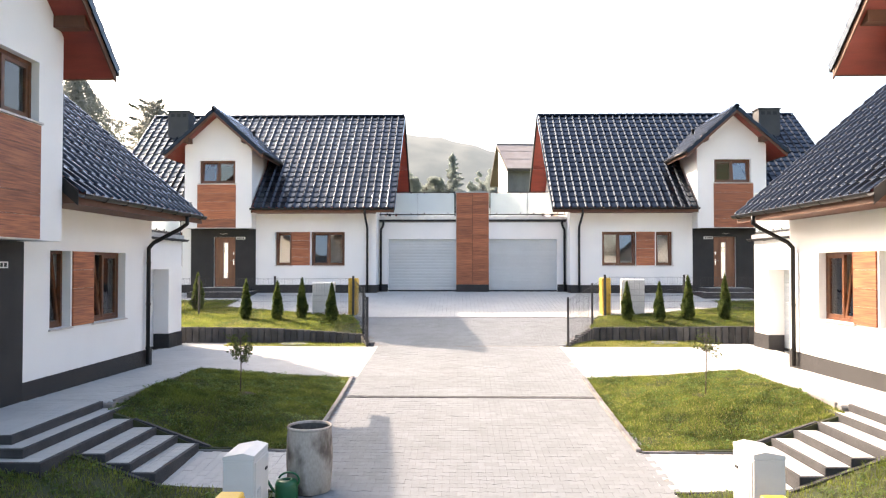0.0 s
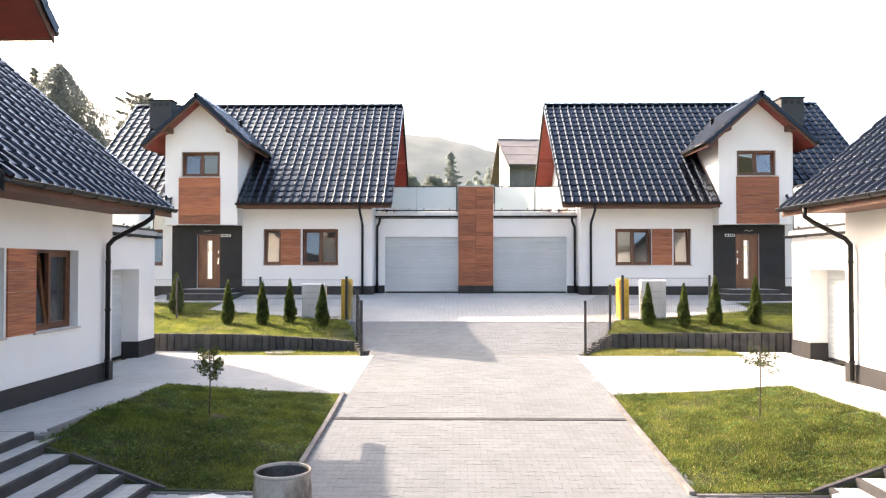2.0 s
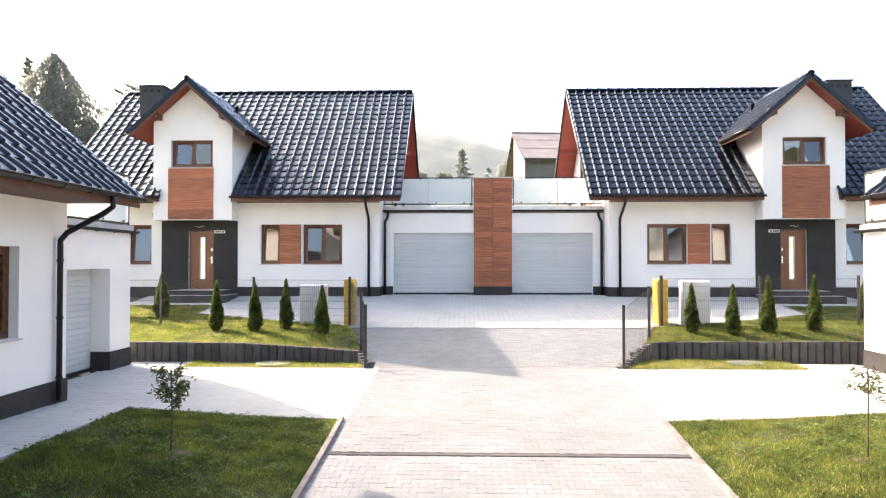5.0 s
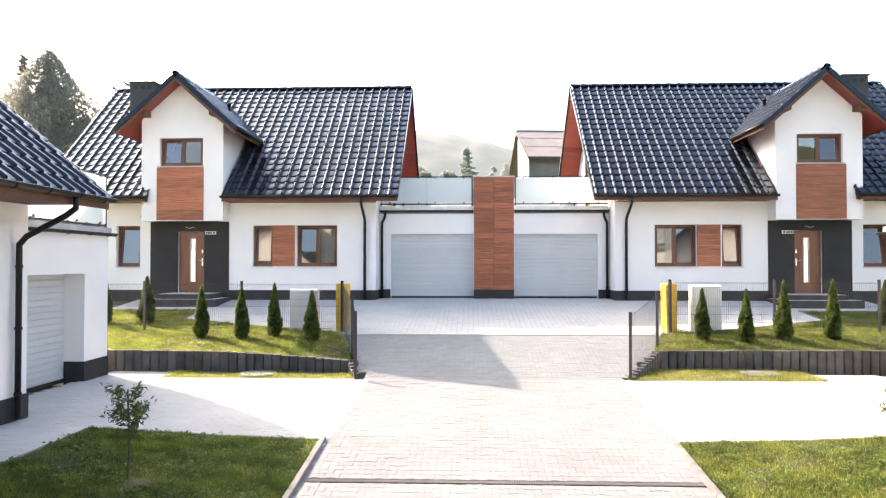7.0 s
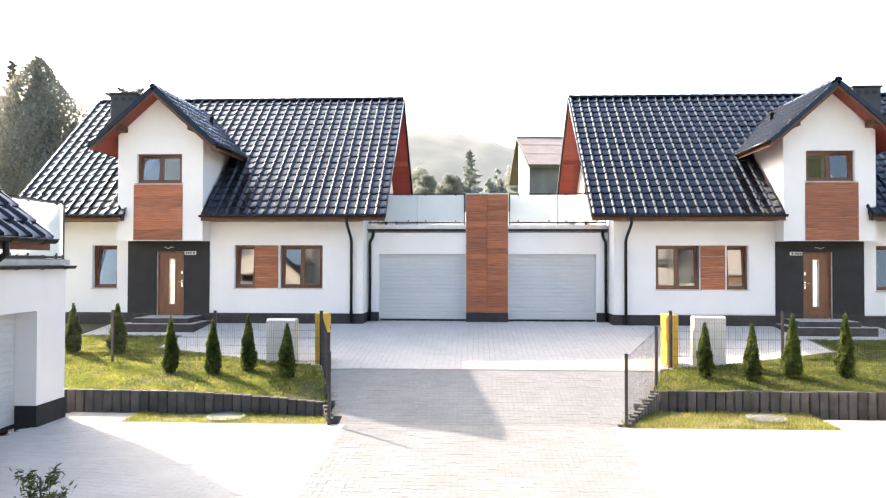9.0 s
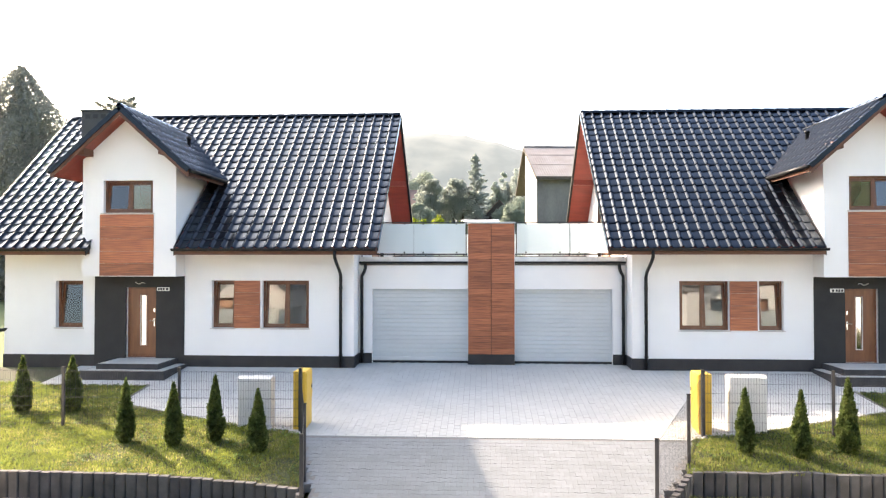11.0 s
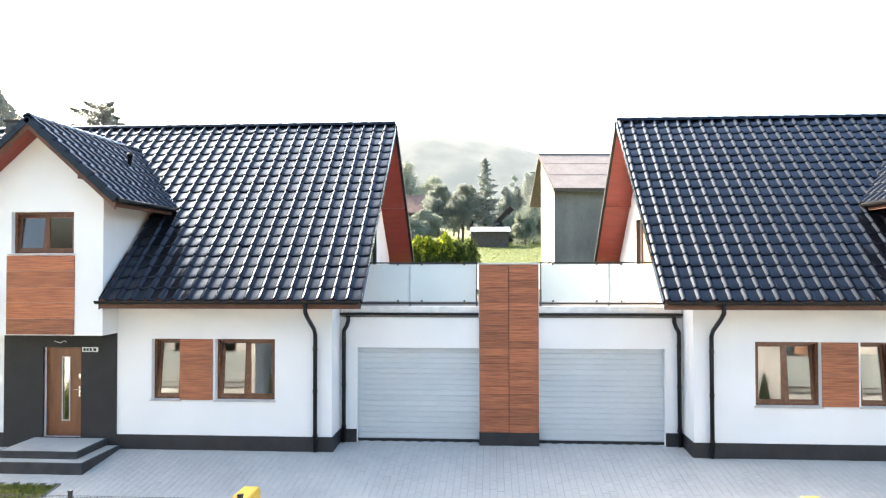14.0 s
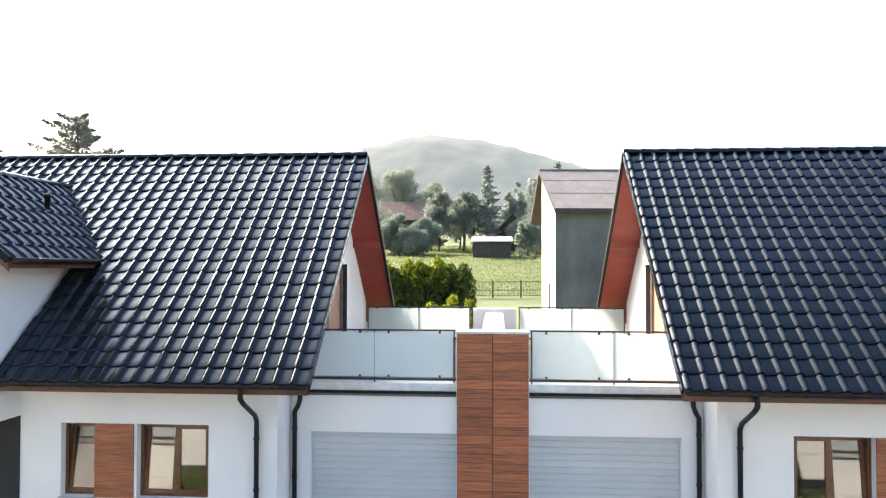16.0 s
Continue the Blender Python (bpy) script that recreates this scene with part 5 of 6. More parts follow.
lathe(q, (0, 0, 0), ((0.268, 0.81), (0.280, 0.5), (0.26, 0.06), (0.0, 0.06)), 40)
part("inside", q, DARK_ZINC, tub, "dark mottled inside", smooth=True)
# Flat black disc halfway up the inside.
q = B()
lathe(q, (0, 0, 0), ((0.0, 0.42), (0.279, 0.42)), 40)
part("dark_disc", q, BLACK, tub)
can = thing("watering_can", (-2.74, -20.72, level(-20.6)), "green plastic watering can on the paving", "watering can")
q = B()
lathe(q, (0, 0, 0), ((0.0, 0.0), (0.135, 0.0), (0.145, 0.02), (0.142, 0.19), (0.125, 0.235), (0.07, 0.25), (0.055, 0.25), (0.055, 0.22)), 24)
part("body", q, GREENPL, can, smooth=True)
q = B()
tube(q, ((-0.10, 0, 0.05), (-0.18, 0.01, 0.12), (-0.26, 0.02, 0.24), (-0.30, 0.02, 0.30)), 0.018, 10)
part("spout", q, GREENPL, can, smooth=True)
q = B()
tube(q, [(0.0 + 0.13 * math.sin(a) + 0.03, 0, 0.235 + 0.10 * math.cos(a)) for a in np.linspace(-1.3, 2.1, 10)], 0.013, 8)
part("handle", q, GREENPL, can, smooth=True)
q = B()
lathe(q, (-0.31, 0.02, 0.30), ((0.0, 0.03), (0.045, 0.03), (0.02, 0.0), (0.0, 0.0)), 14)
part("rose", q, GREENPL, can, smooth=True)


# ---- plants ----
def leaves(centres, sizes, rng, flat=0.0, long=1.6):
    """Small pointed leaves or sprays (two triangles each) with random turns."""
    n = len(centres)
    a = rng.normal(size=(n, 3))
    a[:, 2] *= 1 - flat
    a /= np.linalg.norm(a, axis=1, keepdims=True)
    b = np.cross(a, rng.normal(size=(n, 3)))
    b /= np.linalg.norm(b, axis=1, keepdims=True) + 1e-9
    s = np.asarray(sizes)[:, None]
    c = np.asarray(centres)
    v = np.stack((c - a * s * long / 2, c + b * s * 0.5, c + a * s * long / 2, c - b * s * 0.5), 1).reshape(-1, 3)
    f = np.arange(n * 4).reshape(n, 4)
    return v, f


SLIM = ((0, 0.08, 0.24, 0.5, 0.75, 0.9, 1), (0.45, 0.82, 1.0, 0.76, 0.42, 0.19, 0.03))
TALL = ((0, 0.1, 0.4, 0.7, 0.79, 0.88, 0.95, 1), (0.4, 0.8, 1.0, 0.82, 0.70, 0.42, 0.22, 0.04))
BLUNT = ((0, 0.1, 0.4, 0.75, 0.92, 1), (0.8, 0.9, 1.0, 0.9, 0.55, 0.12))


def thuja(x, y, z, h, r, seed, mat=THUJA, name="thuja", label="young slender thuja on the grass bank", group="thujas along the fence", count=2600, size=0.045, form=SLIM, category="shrub"):
    top = thing(name, (x, y, z), label, category, group)
    main = THUJA if mat is SHRUB_SUNTIP else mat
    rng = np.random.default_rng(seed)
    q = B()
    tube(q, ((0, 0, -0.05), (0.01, 0, h * 0.5), (0, 0, h * 0.9)), 0.018 * h, 6)
    part("trunk", q, BARK, top)
    t = rng.beta(1.1, 1.6, count)
    prof = np.interp(t, *form) * r
    ang = rng.uniform(0, 2 * math.pi, count)
    lump = 1 + 0.16 * np.sin(ang * 3 + t * 9 + seed) + 0.12 * np.sin(ang * 5 - t * 17)
    rad = prof * lump * np.sqrt(rng.uniform(0.40, 1.25, count))
    c = np.stack((rad * np.cos(ang), rad * np.sin(ang), t * h + rng.normal(0, 0.01, count)), 1)
    sizes = size * rng.uniform(0.5, 1.4, count)
    # Sunlight on the hedge tops is painted with yellow leaves.
    suntip = (t + rng.normal(0, 0.06, count) > 0.80) & (mat is SHRUB_SUNTIP)
    for name2, pick, m in (("foliage", ~suntip, main), ("golden_foliage", suntip, SHRUB_SUNTIP)):
        if pick.any():
            v, f = leaves(c[pick], sizes[pick], rng, -0.6, 2.6)
            raw(name2, v, f, m, top)
    q = B()
    lathe(q, (0, 0, 0), [(0.50 * r * p, h * (0.02 + 0.94 * u)) for u, p in zip(*form)], 10)
    part("inner_foliage", q, main, top)


THUJAS = ((-10.5, -5.3, 1.25, 0.30), (-9.35, -5.3, 1.28, 0.32), (-7.14, -7.25, 1.25, 0.25), (-6.12, -7.4, 1.25, 0.25), (-5.42, -7.1, 1.30, 0.25), (-4.38, -7.7, 1.20, 0.26),
          (4.60, -7.45, 1.22, 0.25), (5.55, -7.6, 1.25, 0.24), (6.48, -7.4, 1.42, 0.28), (7.62, -7.35, 1.42, 0.27), (9.9, -5.4, 1.2, 0.28), (-12.4, -5.3, 1.2, 0.3), (12.0, -5.4, 1.2, 0.3))
for k, (x, y, h, r) in enumerate(THUJAS):
    thuja(x - 0.05 * (x < 0), y - 0.13 * (x < 0), upper_z(x, y), h * 0.97, r * 0.60, 20 + k, count=4200, size=0.034)


def sapling(x, y, z, h, spread, seed, label, n):
    top = thing("sapling", (x, y, z), label, "tree", "young trees in the near lawns")
    rng = np.random.default_rng(seed)
    q = B()
    stem = [(0.012 * math.sin(3 * t), 0.01 * math.sin(5 * t), h * 0.90 * t) for t in np.linspace(0, 1, 8)]
    tube(q, stem, 0.010, 7)
    part("trunk", q, BARK, top, "", True)
    cs = []
    for k in range(14):
        t = rng.uniform(0.60, 0.99)
        a = rng.uniform(0, 2 * math.pi)
        d = Vector((math.cos(a), math.sin(a), rng.uniform(0.1, 0.9))).normalized() * spread * rng.uniform(0.6, 1.1)
        p = Vector(stem[int(t * 7)])
        q = B()
        tube(q, (p, p + d * 0.5 + Vector((0, 0, 0.02)), p + d), 0.004, 5)
        part("branch", q, BARK, top)
        for j in range(n):
            s = rng.uniform(0.35, 1.1)
            cs.append(tuple(p + d * s + Vector(rng.normal(0, 0.035, 3))))
    cs = np.array(cs)
    v, f = leaves(cs, rng.uniform(0.017, 0.028, len(cs)), rng, 0.2, 3.8)
    raw("crown", v, f, SAPLEAF, top)
    q = B()
    lathe(q, (0, 0, 0.0), ((0.0, 0.022), (0.06, 0.014), (0.13, 0.006), (0.20, -0.002), (0.27, -0.03)), 26)
    for u in q.verts:
        k = 1 + 0.45 * noise.noise((u.co.x * 7, u.co.y * 7, seed))
        u.co.x, u.co.y, u.co.z = u.co.x * k, u.co.y * k, u.co.z + 0.012 * noise.noise((u.co.x * 19, u.co.y * 19, seed))
    part("earth_patch", q, EARTH, top, "bare earth round the stem")


EARTH = material("bare_earth", (0.095, 0.075, 0.040), 0.95, second=(0.050, 0.046, 0.022), scale=14, bump=0.8, bump_scale=40)
sapling(-4.645, -16.37, lawn_z(-4.645, -16.37), 1.16, 0.27, 3, "young leafy sapling in the shaded lawn", 44)
sapling(3.96, -16.42, lawn_z(3.96, -16.42), 1.22, 0.28, 9, "thin sapling with sparse leaves in the sunlit lawn", 13)


def conifer(x, y, z, h, r, seed, count, size, label, mat=HAZED_SPRUCE, sparse=0.0, group="conifers"):
    top = thing("conifer", (x, y, z), label, "tree", group)
    rng = np.random.default_rng(seed)
    q = B()
    pts = [(0.1 * math.sin(t * 4), 0, h * t) for t in np.linspace(0, 0.97, 7)]
    rad = 0.02 * h
    rings = []
    for i, (px, py, pz) in enumerate(pts):
        rr = rad * (1 - 0.9 * i / 6)
        rings.append([q.verts.new((px + rr * math.cos(a), py + rr * math.sin(a), pz)) for a in np.linspace(0, 2 * math.pi, 8, endpoint=False)])
    for p, o in zip(rings, rings[1:]):
        for k in range(8):
            q.faces.new((p[k], p[(k + 1) % 8], o[(k + 1) % 8], o[k]))
    nb = max(24, int(h * 7))
    cs = []
    for k in range(nb):
        t = 0.12 + 0.86 * (k / nb) ** 0.9
        ln = r * (1 - t) ** 0.75 * rng.uniform(0.6, 1.2) + 0.05 * r
        a = k * 2.399 + rng.uniform(-0.4, 0.4)
        p0 = Vector((0.1 * math.sin(t * 4), 0, h * t))
        d = Vector((math.cos(a), math.sin(a), rng.uniform(-0.25, 0.25) + 0.3 * t)) * ln
        tube(q, (p0, p0 + d * 0.6, p0 + d + Vector((0, 0, 0.06 * ln))), 0.006 * h * (1 - t) + 0.01, 4)
        m = max(3, int(count / nb * (0.4 + 1.2 * (1 - t))))
        s = rng.uniform(0.15, 1.05, m) if not sparse else rng.uniform(0.5, 1.05, m)
        side = rng.normal(0, 0.13 * ln + 0.05, (m, 3))
        cs.append(np.array(p0)[None] + s[:, None] * np.array(d)[None] + side * (1.15 - s)[:, None])
    part("trunk", q, BARK, top, "", True)
    cs = np.concatenate(cs)
    v, f = leaves(cs, size * rng.uniform(0.5, 1.4, len(cs)), rng, 0.4, 2.0)
    raw("crown", v, f, mat, top)


def broad_tree(x, y, z, h, r, seed, count, size, label, mat=BROAD, name="tree", trunk=0.35, group="far trees"):
    top = thing(name, (x, y, z), label, "tree" if trunk > 0.1 else "bush", group)
    rng = np.random.default_rng(seed)
    q = B()
    tube(q, ((0, 0, -0.2), (0.05 * r, 0, h * trunk), (0, 0.03 * r, h * 0.7)), 0.03 * h * 0.6 + 0.01, 7)
    for k in range(6 if trunk > 0.1 else 0):
        a = k * 1.05 + seed
        tube(q, ((0, 0, h * trunk), (0.35 * r * math.cos(a), 0.35 * r * math.sin(a), h * 0.55), (0.5 * r * math.cos(a), 0.5 * r * math.sin(a), h * 0.66)), 0.006 * h, 5)
    part("trunk", q, BARK, top)
    k, lo = 46 if h < 9 else 64, h * (trunk + 0.02)
    d = rng.normal(size=(k, 3))
    d *= (rng.uniform(0.1, 1.0, k) ** 0.7 / np.linalg.norm(d, axis=1))[:, None]
    up = d[:, 2] * 0.5 + 0.5
    d[:, :2] *= (1.12 - 0.62 * up ** 2)[:, None]
    cc = d * np.array((0.86 * r, 0.86 * r, 0.44 * (h - lo))) + np.array((0, 0, lo + 0.50 * (h - lo)))
    cc[:, 0] += 0.18 * r * np.sin(cc[:, 2] / h * 7 + seed)
    cr = rng.uniform(0.24, 0.38, k) * r * (1.15 - 0.5 * up)
    idx = rng.integers(0, k, count)
    d = rng.normal(size=(count, 3))
    d /= np.linalg.norm(d, axis=1, keepdims=True)
    c = cc[idx] + d * (cr[idx] * rng.uniform(0.45, 1.15, count))[:, None]
    v, f = leaves(c, size * rng.uniform(0.6, 1.4, count), rng, 0.2, 1.5)
    raw("crown", v, f, mat, top)


def gz(x, y):
    return ground_z(x, y)


thuja(-26.1, 18.0, gz(-26, 18), 13.1, 2.75, 1, HAZED_SPRUCE, "tree", "tall dense tree behind the house, greyed by painted haze", "tall trees behind the house", 60000, 0.085, TALL, "tree")
thuja(-29.2, 19.5, gz(-29, 19), 11.0, 2.6, 15, HAZED_SPRUCE, "tree", "lower dense tree behind the house", "tall trees behind the house", 36000, 0.085, TALL, "tree")
conifer(-27.9, 18.4, gz(-28, 18), 13.2, 1.9, 2, 16000, 0.09, "tall spruce behind the house, greyed by painted haze")
thuja(-24.2, 18.6, gz(-24, 18), 9.4, 1.7, 12, HAZED_SPRUCE, "tree", "lower dense tree behind the house", "tall trees behind the house", 24000, 0.085, TALL, "tree")
conifer(-24.9, 27.5, gz(-24, 27), 13.0, 6.6, 5, 90000, 0.075, "ragged conifer above the roof ridge, greyed by painted haze")

# ---- behind the garages: hedge, fence, neighbour, meadow and trees ----
for k in range(9):
    x = -6.2 + k * 0.56 + 0.1 * math.sin(k * 5.0)
    thuja(x, 23.0 + 0.25 * math.sin(k * 3.0), gz(x, 23) - 0.1, 4.55 + 0.3 * math.sin(k * 2.3), 0.62, 60 + k, SHRUB_SUNTIP if k in (1, 3, 4, 6) else THUJA, "hedge_thuja",
          "tall hedge thuja, sunlight painted yellow on its tips" if k in (1, 3, 4, 6) else "tall green thuja in a hedge", "thuja hedge behind the garages", 4200, 0.10, BLUNT)
for k, (x, y, h) in enumerate(((-2.4, 15.5, 3.65), (-1.7, 15.2, 3.85), (-1.0, 15.9, 3.6))):
    broad_tree(x, y, gz(x, y), h, 0.62, 80 + k, 1500, 0.075, "yellow-green shrub behind the terrace", SHRUB_SUNTIP, "shrub", 0.04, "shrubs behind the terrace")
rear = tagged(new("rear_fence"), "dark metal rail fence with a gate at the meadow", "fence")
for x in (-3.0, -0.3, 2.0, 4.0):
    q = B()
    z = gz(x, 46)
    box(q, (x - 0.06, 45.95, z - 0.3), (x + 0.06, 46.05, z + 1.45))
    part("post", q, STEEL, rear)
for dz in (0.15, 0.62, 1.30):
    q = B()
    prism(q, ((-3.0, 45.98, gz(-3, 46) + dz), (-3.0, 46.02, gz(-3, 46) + dz), (-3.0, 46.02, gz(-3, 46) + dz + 0.05), (-3.0, 45.98, gz(-3, 46) + dz + 0.05)), (7.0, 0, gz(4, 46) - gz(-3, 46)))
    part("rail", q, STEEL, rear)
for k in range(58):
    q = B()
    x = -2.95 + k * 0.12
    z = gz(x, 46)
    box(q, (x - 0.008, 45.99, z + 0.15), (x + 0.008, 46.01, z + 1.30))
    part("bar", q, STEEL, rear)

ground_sheet = bpy.data.objects["ground"]
blades("meadow_grass", -24, 12, 47, 135, ground_z, lambda x, y: True, 40, 0.13, ground_sheet, PASTURE, 0.0, 5.0)

nbh = thing("neighbour_house", (3.12, 24.36, 0.28), "grey and white house with a faded red sheet roof", "house")
nbh.rotation_euler.z = radians(5)
q = B()
box(q, (0.0, 0.0, -0.5), (9.0, 0.3, 7.90))
part("front_wall", q, GREYWALL, nbh, "bare dark grey rendered wall")
q = B()
prism(q, ((-0.02, 0.0, -0.5), (-0.02, 4.72, -0.5), (-0.02, 4.72, 10.25), (-0.02, 0.0, 7.95)), (0.02, 0, 0))
part("side_wall", q, WHITE, nbh, "white rendered gable wall")
q = B()
box(q, (0.001, 0.3, -0.5), (9, 4.70, 7.8))
part("core", q, WHITE, nbh)
NB_RIDGE = (-0.12, 5.0, 10.62)
for n, eave in enumerate(((-0.12, -0.55, 7.95), (-0.12, 9.1, 7.72))):
    a, b2 = Vector(eave), Vector(NB_RIDGE)
    q = B()
    prism(q, (a, b2, b2 - Vector((0, 0, 0.10)), a - Vector((0, 0, 0.10))), (10.0, 0, 0))
    rf = part("roof", q, RUSTROOF if n == 0 else PLANKS, nbh, "faded red corrugated sheet roof" if n == 0 else "dark timber underside of the open rear roof")
    q = B()
    prism(q, [p + Vector((-0.024, 0, z)) for p, z in ((a, 0.012), (b2, 0.012), (b2, -0.2), (a, -0.2))], (0.022, 0, 0))
    part("verge_board", q, PLANKS, rf, "dark verge board")
    if n == 0:
        gv, gf = [], []
        for k in range(67):
            for e, lift in enumerate((0.004, 0.014, 0.014, 0.004)):
                for p in (a, b2):
                    gv.append((p.x + k * 0.15 + (0.0, 0.025, 0.055, 0.08)[e], p.y, p.z + lift))
            i = 8 * k
            gf += [(i, i + 2, i + 3, i + 1), (i + 2, i + 4, i + 5, i + 3), (i + 4, i + 6, i + 7, i + 5)]
        raw("corrugation", gv, gf, RUSTROOF, rf, False, "stuff")
        q = B()
        for e in (0.36, 0.70):
            p = a.lerp(b2, e)
            prism(q, (p + Vector((0, 0, 0.034)), p + Vector((0, 0.05, 0.058)), p + Vector((0, 0.05, 0.030)), p + Vector((0, 0, 0.008))), (10.0, 0, 0))
        part("sheet_lap", q, RUSTROOF, rf)
q = B()
tube(q, ((-0.12, 5.0, 10.66), (9.88, 5.0, 10.66)), 0.07, 8)
part("ridge_sheet", q, RUSTROOF, nbh)
q = B()
box(q, (-0.12, -0.60, 7.76), (9.4, -0.555, 7.94))
part("eave_board", q, PLANKS, nbh)
q = B()
box(q, (-0.06, 1.6, 2.2), (-0.021, 2.1, 4.0))
part("side_window", q, BLACK, nbh)
shed = thing("shed", (-0.7, 86, gz(-0.7, 86)), "low dark plank shed with a pale tin roof on the meadow", "shed")
q = B()
prism(q, ((-2.55, -1.6, -0.3), (2.55, -1.6, -0.3), (2.55, -1.6, 2.0), (-2.55, -1.6, 2.0)), (0, 3.2, 0))
part("timber_wall", q, PLANKS, shed)
q = B()
prism(q, ((-2.8, -2.0, 1.98), (-2.8, 2.0, 2.75), (-2.8, 2.0, 2.85), (-2.8, -2.0, 2.08)), (5.6, 0, 0))
part("roof", q, TIN, shed)


def far_house(x, y, w, d, h, ridge, wall, roofm, label, name="barn", turn=0):
    top = thing(name, (x, y, gz(x, y)), label, "building")
    top.rotation_euler.z = radians(turn)
    q = B()
    prism(q, ((-w / 2, -d / 2, -0.5), (w / 2, -d / 2, -0.5), (w / 2, -d / 2, h), (0, -d / 2, h + ridge), (-w / 2, -d / 2, h)), (0, d, 0))
    part("outer_wall", q, wall, top)
    for s in (-1, 1):
        q = B()
        prism(q, ((0, -d / 2 - 0.4, h + ridge + 0.1), (s * (w / 2 + 0.5), -d / 2 - 0.4, h - 0.25), (s * (w / 2 + 0.5), -d / 2 - 0.4, h - 0.4), (0, -d / 2 - 0.4, h + ridge - 0.05)), (0, d + 0.8, 0))
        part("roof", q, roofm, top)


far_house(2.6, 112, 6.0, 8.0, 2.8, 3.2, PLANKS, HAZED_TILE, "weathered wooden barn among the trees")
far_house(-17.4, 118, 8.0, 9.0, 5.4, 3.2, PLANKS, HAZED_TILE, "old house with a clay tile roof among trees", "cottage", 90)
for k, (px, h, r) in enumerate(((-1.6, 14.5, 3.3), (6.8, 12.5, 3.4), (9.6, 14.5, 3.8), (-11, 9, 3.0))):
    y = 106 + 5 * math.sin(k * 2.1)
    conifer(px, y, gz(px, y), h, r, 30 + k, 16000, 0.16, "spruce standing at the edge of the meadow", HAZED_LEAF, group="conifers at the meadow")
for k, (x, y, h, r, c) in enumerate(((-17.5, 122, 17.0, 5.2, 3600), (-12.6, 128, 13.5, 4.4, 2600), (-15.2, 92, 6.2, 3.4, 4600), (-11.0, 93, 5.6, 3.2, 4200), (-13.2, 90, 4.4, 3.0, 3200), (4.2, 88, 5.6, 2.2, 1600),
                                  (5.6, 92, 6.4, 2.6, 1600), (-19.5, 100, 8.0, 4.0, 1800), (3.2, 104, 6.0, 2.4, 1400), (-6.8, 118, 8.0, 3.5, 1600), (12.0, 120, 13.0, 4.5, 2000), (-25, 125, 15, 5, 2200))):
    broad_tree(x, y, gz(x, y), h, r, 100 + k, c * 9, 0.13, "leafy tree at the edge of the meadow" if h > 7 else "rounded bush on the meadow", HAZED_BROAD, "tree" if h > 7 else "bush", 0.22 if h > 7 else 0.0)

for k, (x, y, h, r) in enumerate(((-9.4, 103, 10.6, 2.6), (-5.4, 104, 11.8, 2.7), (-4.0, 108, 10.4, 2.2))):
    broad_tree(x, y, gz(x, y), h, r, 140 + k, 26000, 0.12, "pine with a bare lower stem on the meadow, greyed by painted haze", HAZED_PINE, "pine", 0.16, "pines on the meadow")

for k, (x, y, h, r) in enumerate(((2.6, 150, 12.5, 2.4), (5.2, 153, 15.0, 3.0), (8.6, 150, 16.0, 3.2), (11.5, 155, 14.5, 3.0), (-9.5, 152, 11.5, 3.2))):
    broad_tree(x, y, gz(x, y), h, r, 160 + k, 22000, 0.16, "tall birch beyond the meadow, paled by painted haze", HAZED_LEAF, "tree", 0.12, "far trees")

# far wooded slope and hill; haze is painted on as a pale glow
HAZE_GLOW = bpy.data.materials.new("hill_haze_glow")
HAZE_GLOW.use_nodes = True
hn = HAZE_GLOW.node_tree.nodes
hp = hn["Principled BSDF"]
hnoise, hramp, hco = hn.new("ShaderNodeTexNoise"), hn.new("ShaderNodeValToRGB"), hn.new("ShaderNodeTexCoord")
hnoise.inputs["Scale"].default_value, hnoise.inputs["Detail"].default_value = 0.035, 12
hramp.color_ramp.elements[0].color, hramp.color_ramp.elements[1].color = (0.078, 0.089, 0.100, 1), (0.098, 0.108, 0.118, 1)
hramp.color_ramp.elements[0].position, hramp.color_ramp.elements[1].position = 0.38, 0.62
HAZE_GLOW.node_tree.links.new(hco.outputs["Object"], hnoise.inputs["Vector"])
HAZE_GLOW.node_tree.links.new(hnoise.outputs["Fac"], hramp.inputs[0])
HAZE_GLOW.node_tree.links.new(hramp.outputs[0], hp.inputs["Emission Color"])
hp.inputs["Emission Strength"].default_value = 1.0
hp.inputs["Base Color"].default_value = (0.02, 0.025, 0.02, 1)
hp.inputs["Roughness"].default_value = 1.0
hv, hf = [], []
nx, ny = 240, 14
for j in range(ny):
    for i in range(nx):
        x, y = -900 + i * 7.5, 640 + j * 24
        t = j / (ny - 1)
        crest = 106 * math.exp(-((x + 112) / 190) ** 2) + 66 * math.exp(-((x - 130) / 230) ** 2) + 30 * math.exp(-((x + 400) / 220) ** 2) + 12
        z = 25 + crest * math.sin(min(1, t * 1.05) * math.pi / 2) + 5 * noise.noise((x * 0.03, y * 0.03, 0)) + 1.2 * noise.noise((x * 0.11, y * 0.02, 0)) + 0.9 * noise.noise((x * 0.29, y * 0.02, 4))
        hv.append((x, y, z))
hf = [(j * nx + i, j * nx + i + 1, (j + 1) * nx + i + 1, (j + 1) * nx + i) for j in range(ny - 1) for i in range(nx - 1)]
tagged(raw("backdrop", hv, hf, HAZE_GLOW, None, True), "wooded hill with morning haze as a painted pale glow", "hill", kind="structure")

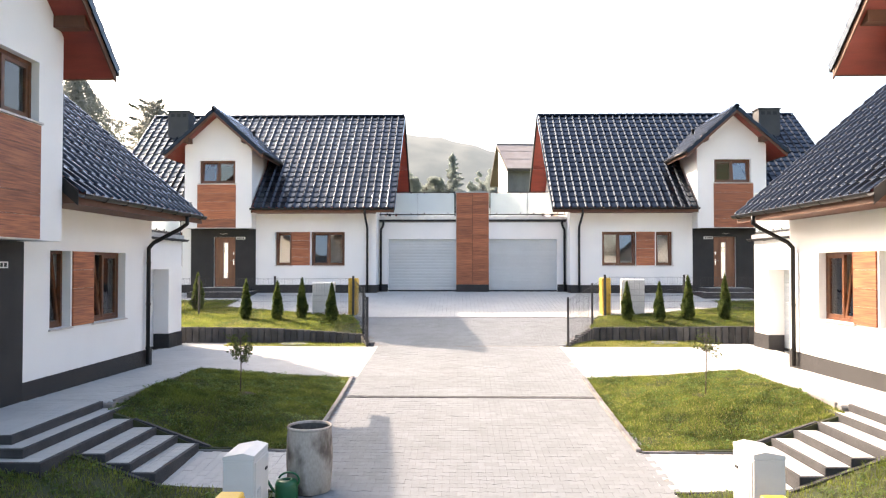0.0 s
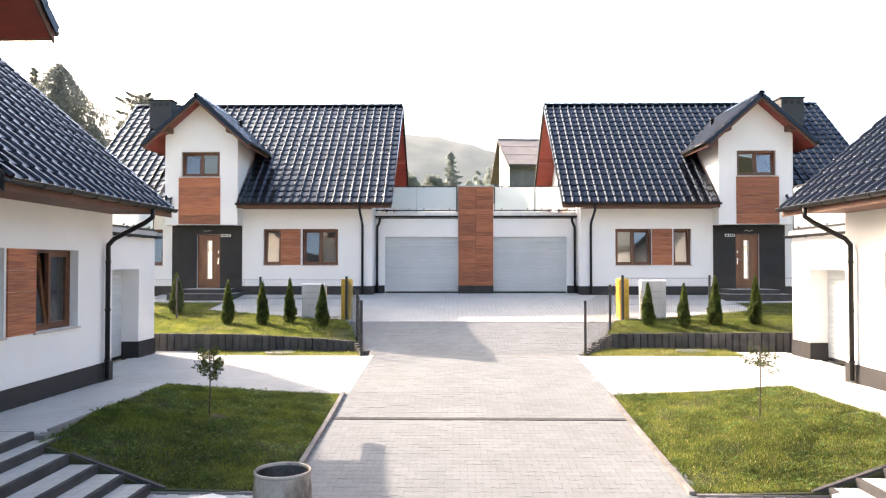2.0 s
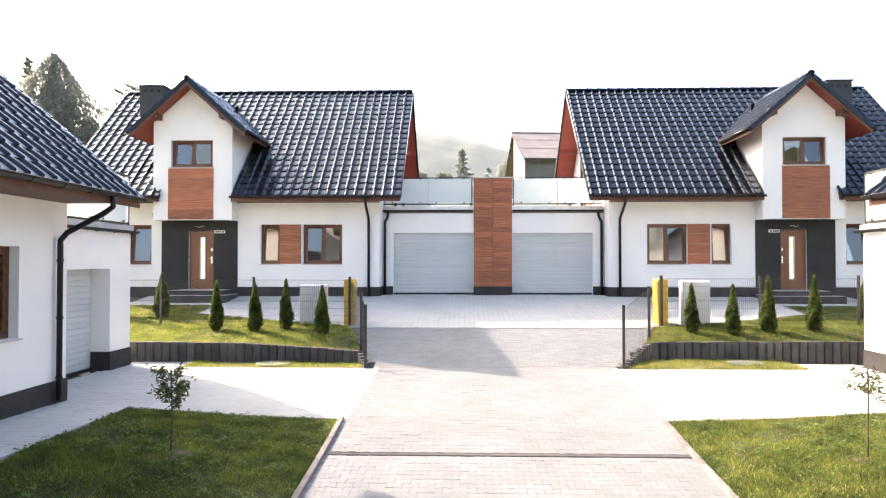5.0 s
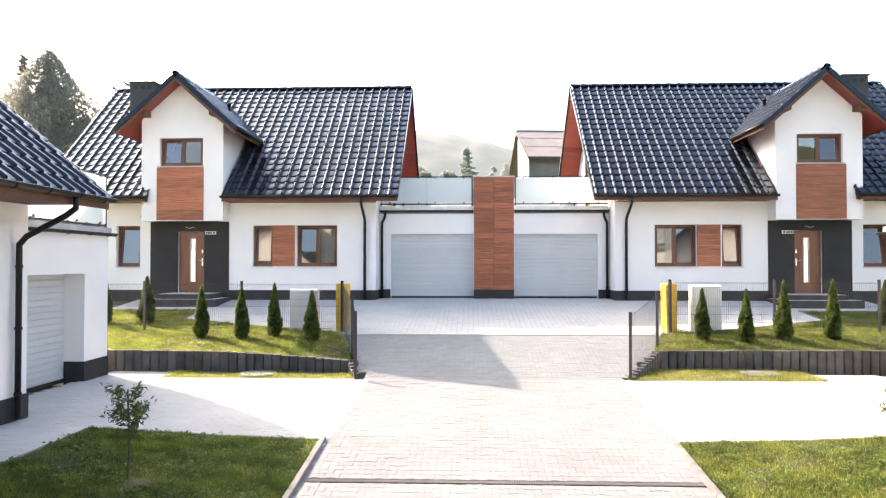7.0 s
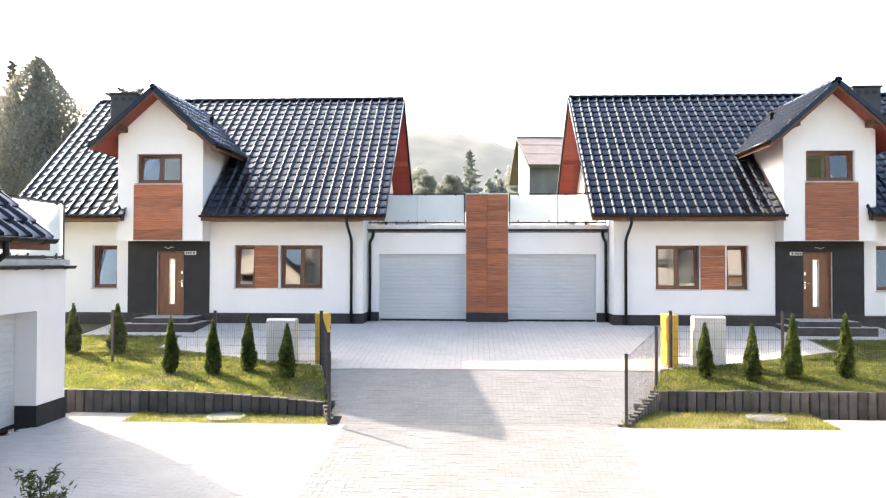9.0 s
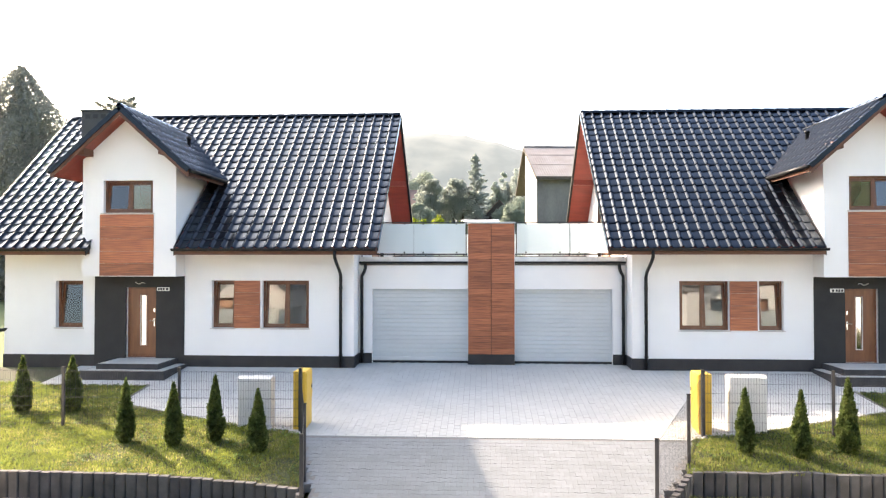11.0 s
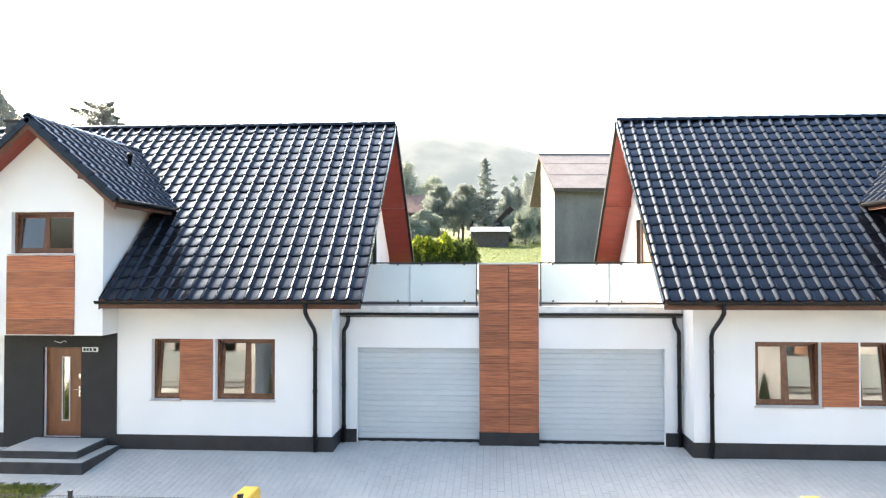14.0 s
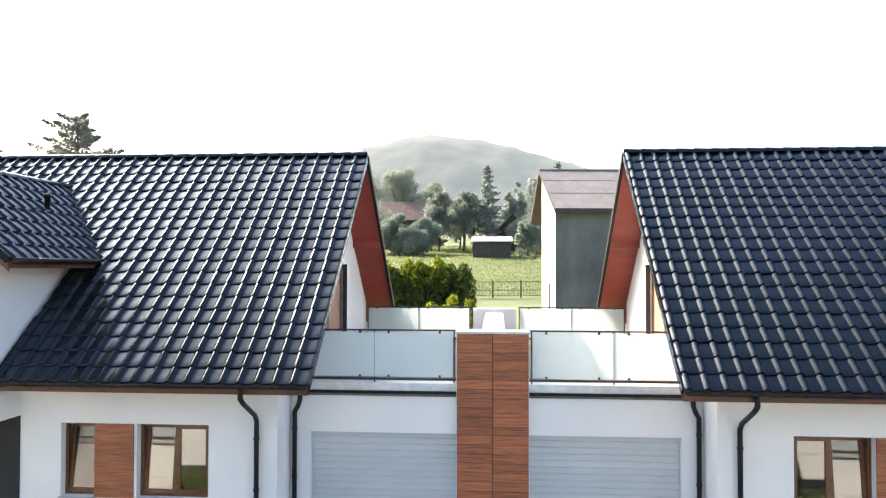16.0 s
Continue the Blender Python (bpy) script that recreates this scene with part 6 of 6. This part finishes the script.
# wooded slope on the far side of the road, which the upper windows mirror
wv = []
for j in range(10):
    for i in range(60):
        x, y = 10 + i * 5.0, -110 - j * 9.0
        wv.append((x, y, -14 + 46 * min(1, (x - 6) / 40) * math.sin(j / 9 * math.pi / 2) + 4.5 * noise.noise((x * 0.16, y * 0.16, 8))))
wf = [(j * 60 + i, (j + 1) * 60 + i, (j + 1) * 60 + i + 1, j * 60 + i + 1) for j in range(9) for i in range(59)]
tagged(raw("backdrop", wv, wf, WOODS, None, True), "dark wooded slope behind the houses", "hill", kind="structure")

# ---- paving stones ----
def in_apron_stones(x, y):
    s = side_x(x)
    return (in_apron(x, y) or (2.44 < s < 7.12 and -18.55 < y < -13.9)) and not (y < -14.5 and s < 5.75)


def in_path_stones(x, y):
    return 2.42 < side_x(x) < 4.22 and -20.46 < y < -18.79


drive_stone = polygon_paver(double_t(0.20, 0.0825, 0.0605, 0.982), 0.004, 0.05)
lay(drive, drive_stone, 0.20, 0.143, -4.3, 4.4, -30, -6.7, lambda x, y: level(y), in_drive, PAVER, lambda x, y: -20.6 < y < -18.9 and x > -1.2)
block = polygon_paver([(-0.0672, -0.1022), (0.0672, -0.1022), (0.0672, 0.1022), (-0.0672, 0.1022)], 0.005, 0.05)
lay(court, block, 0.138, 0.208, -11.6, 11.6, -6.75, -0.1, lambda x, y: level(y), lambda x, y: in_forecourt(x, y) or (-1.5 < y < -1.12 and abs(x) < 11.6) or (-1.2 < y < -0.28 and abs(x) < 3.85), PAVER_L, lambda x, y: abs(x) < 2.2 and -6.7 < y < -5.4, True)
slab_stone = polygon_paver([(-0.0982, -0.0672), (0.0982, -0.0672), (0.0982, 0.0672), (-0.0982, 0.0672)], 0.005, 0.05)
lay(apron, slab_stone, 0.2, 0.138, -8.6, 7.9, -18.55, -8.95, lambda x, y: near_z(x, y) - 0.004, in_apron_stones, PAVER_L, lambda x, y: x < -3.0 and -12.0 < y < -10.9)
lay(footpath, block, 0.138, 0.208, -4.6, 3.9, -20.50, -18.70, lambda x, y: level(y) - 0.004, in_path_stones, PAVER_L, lambda x, y: False, True)
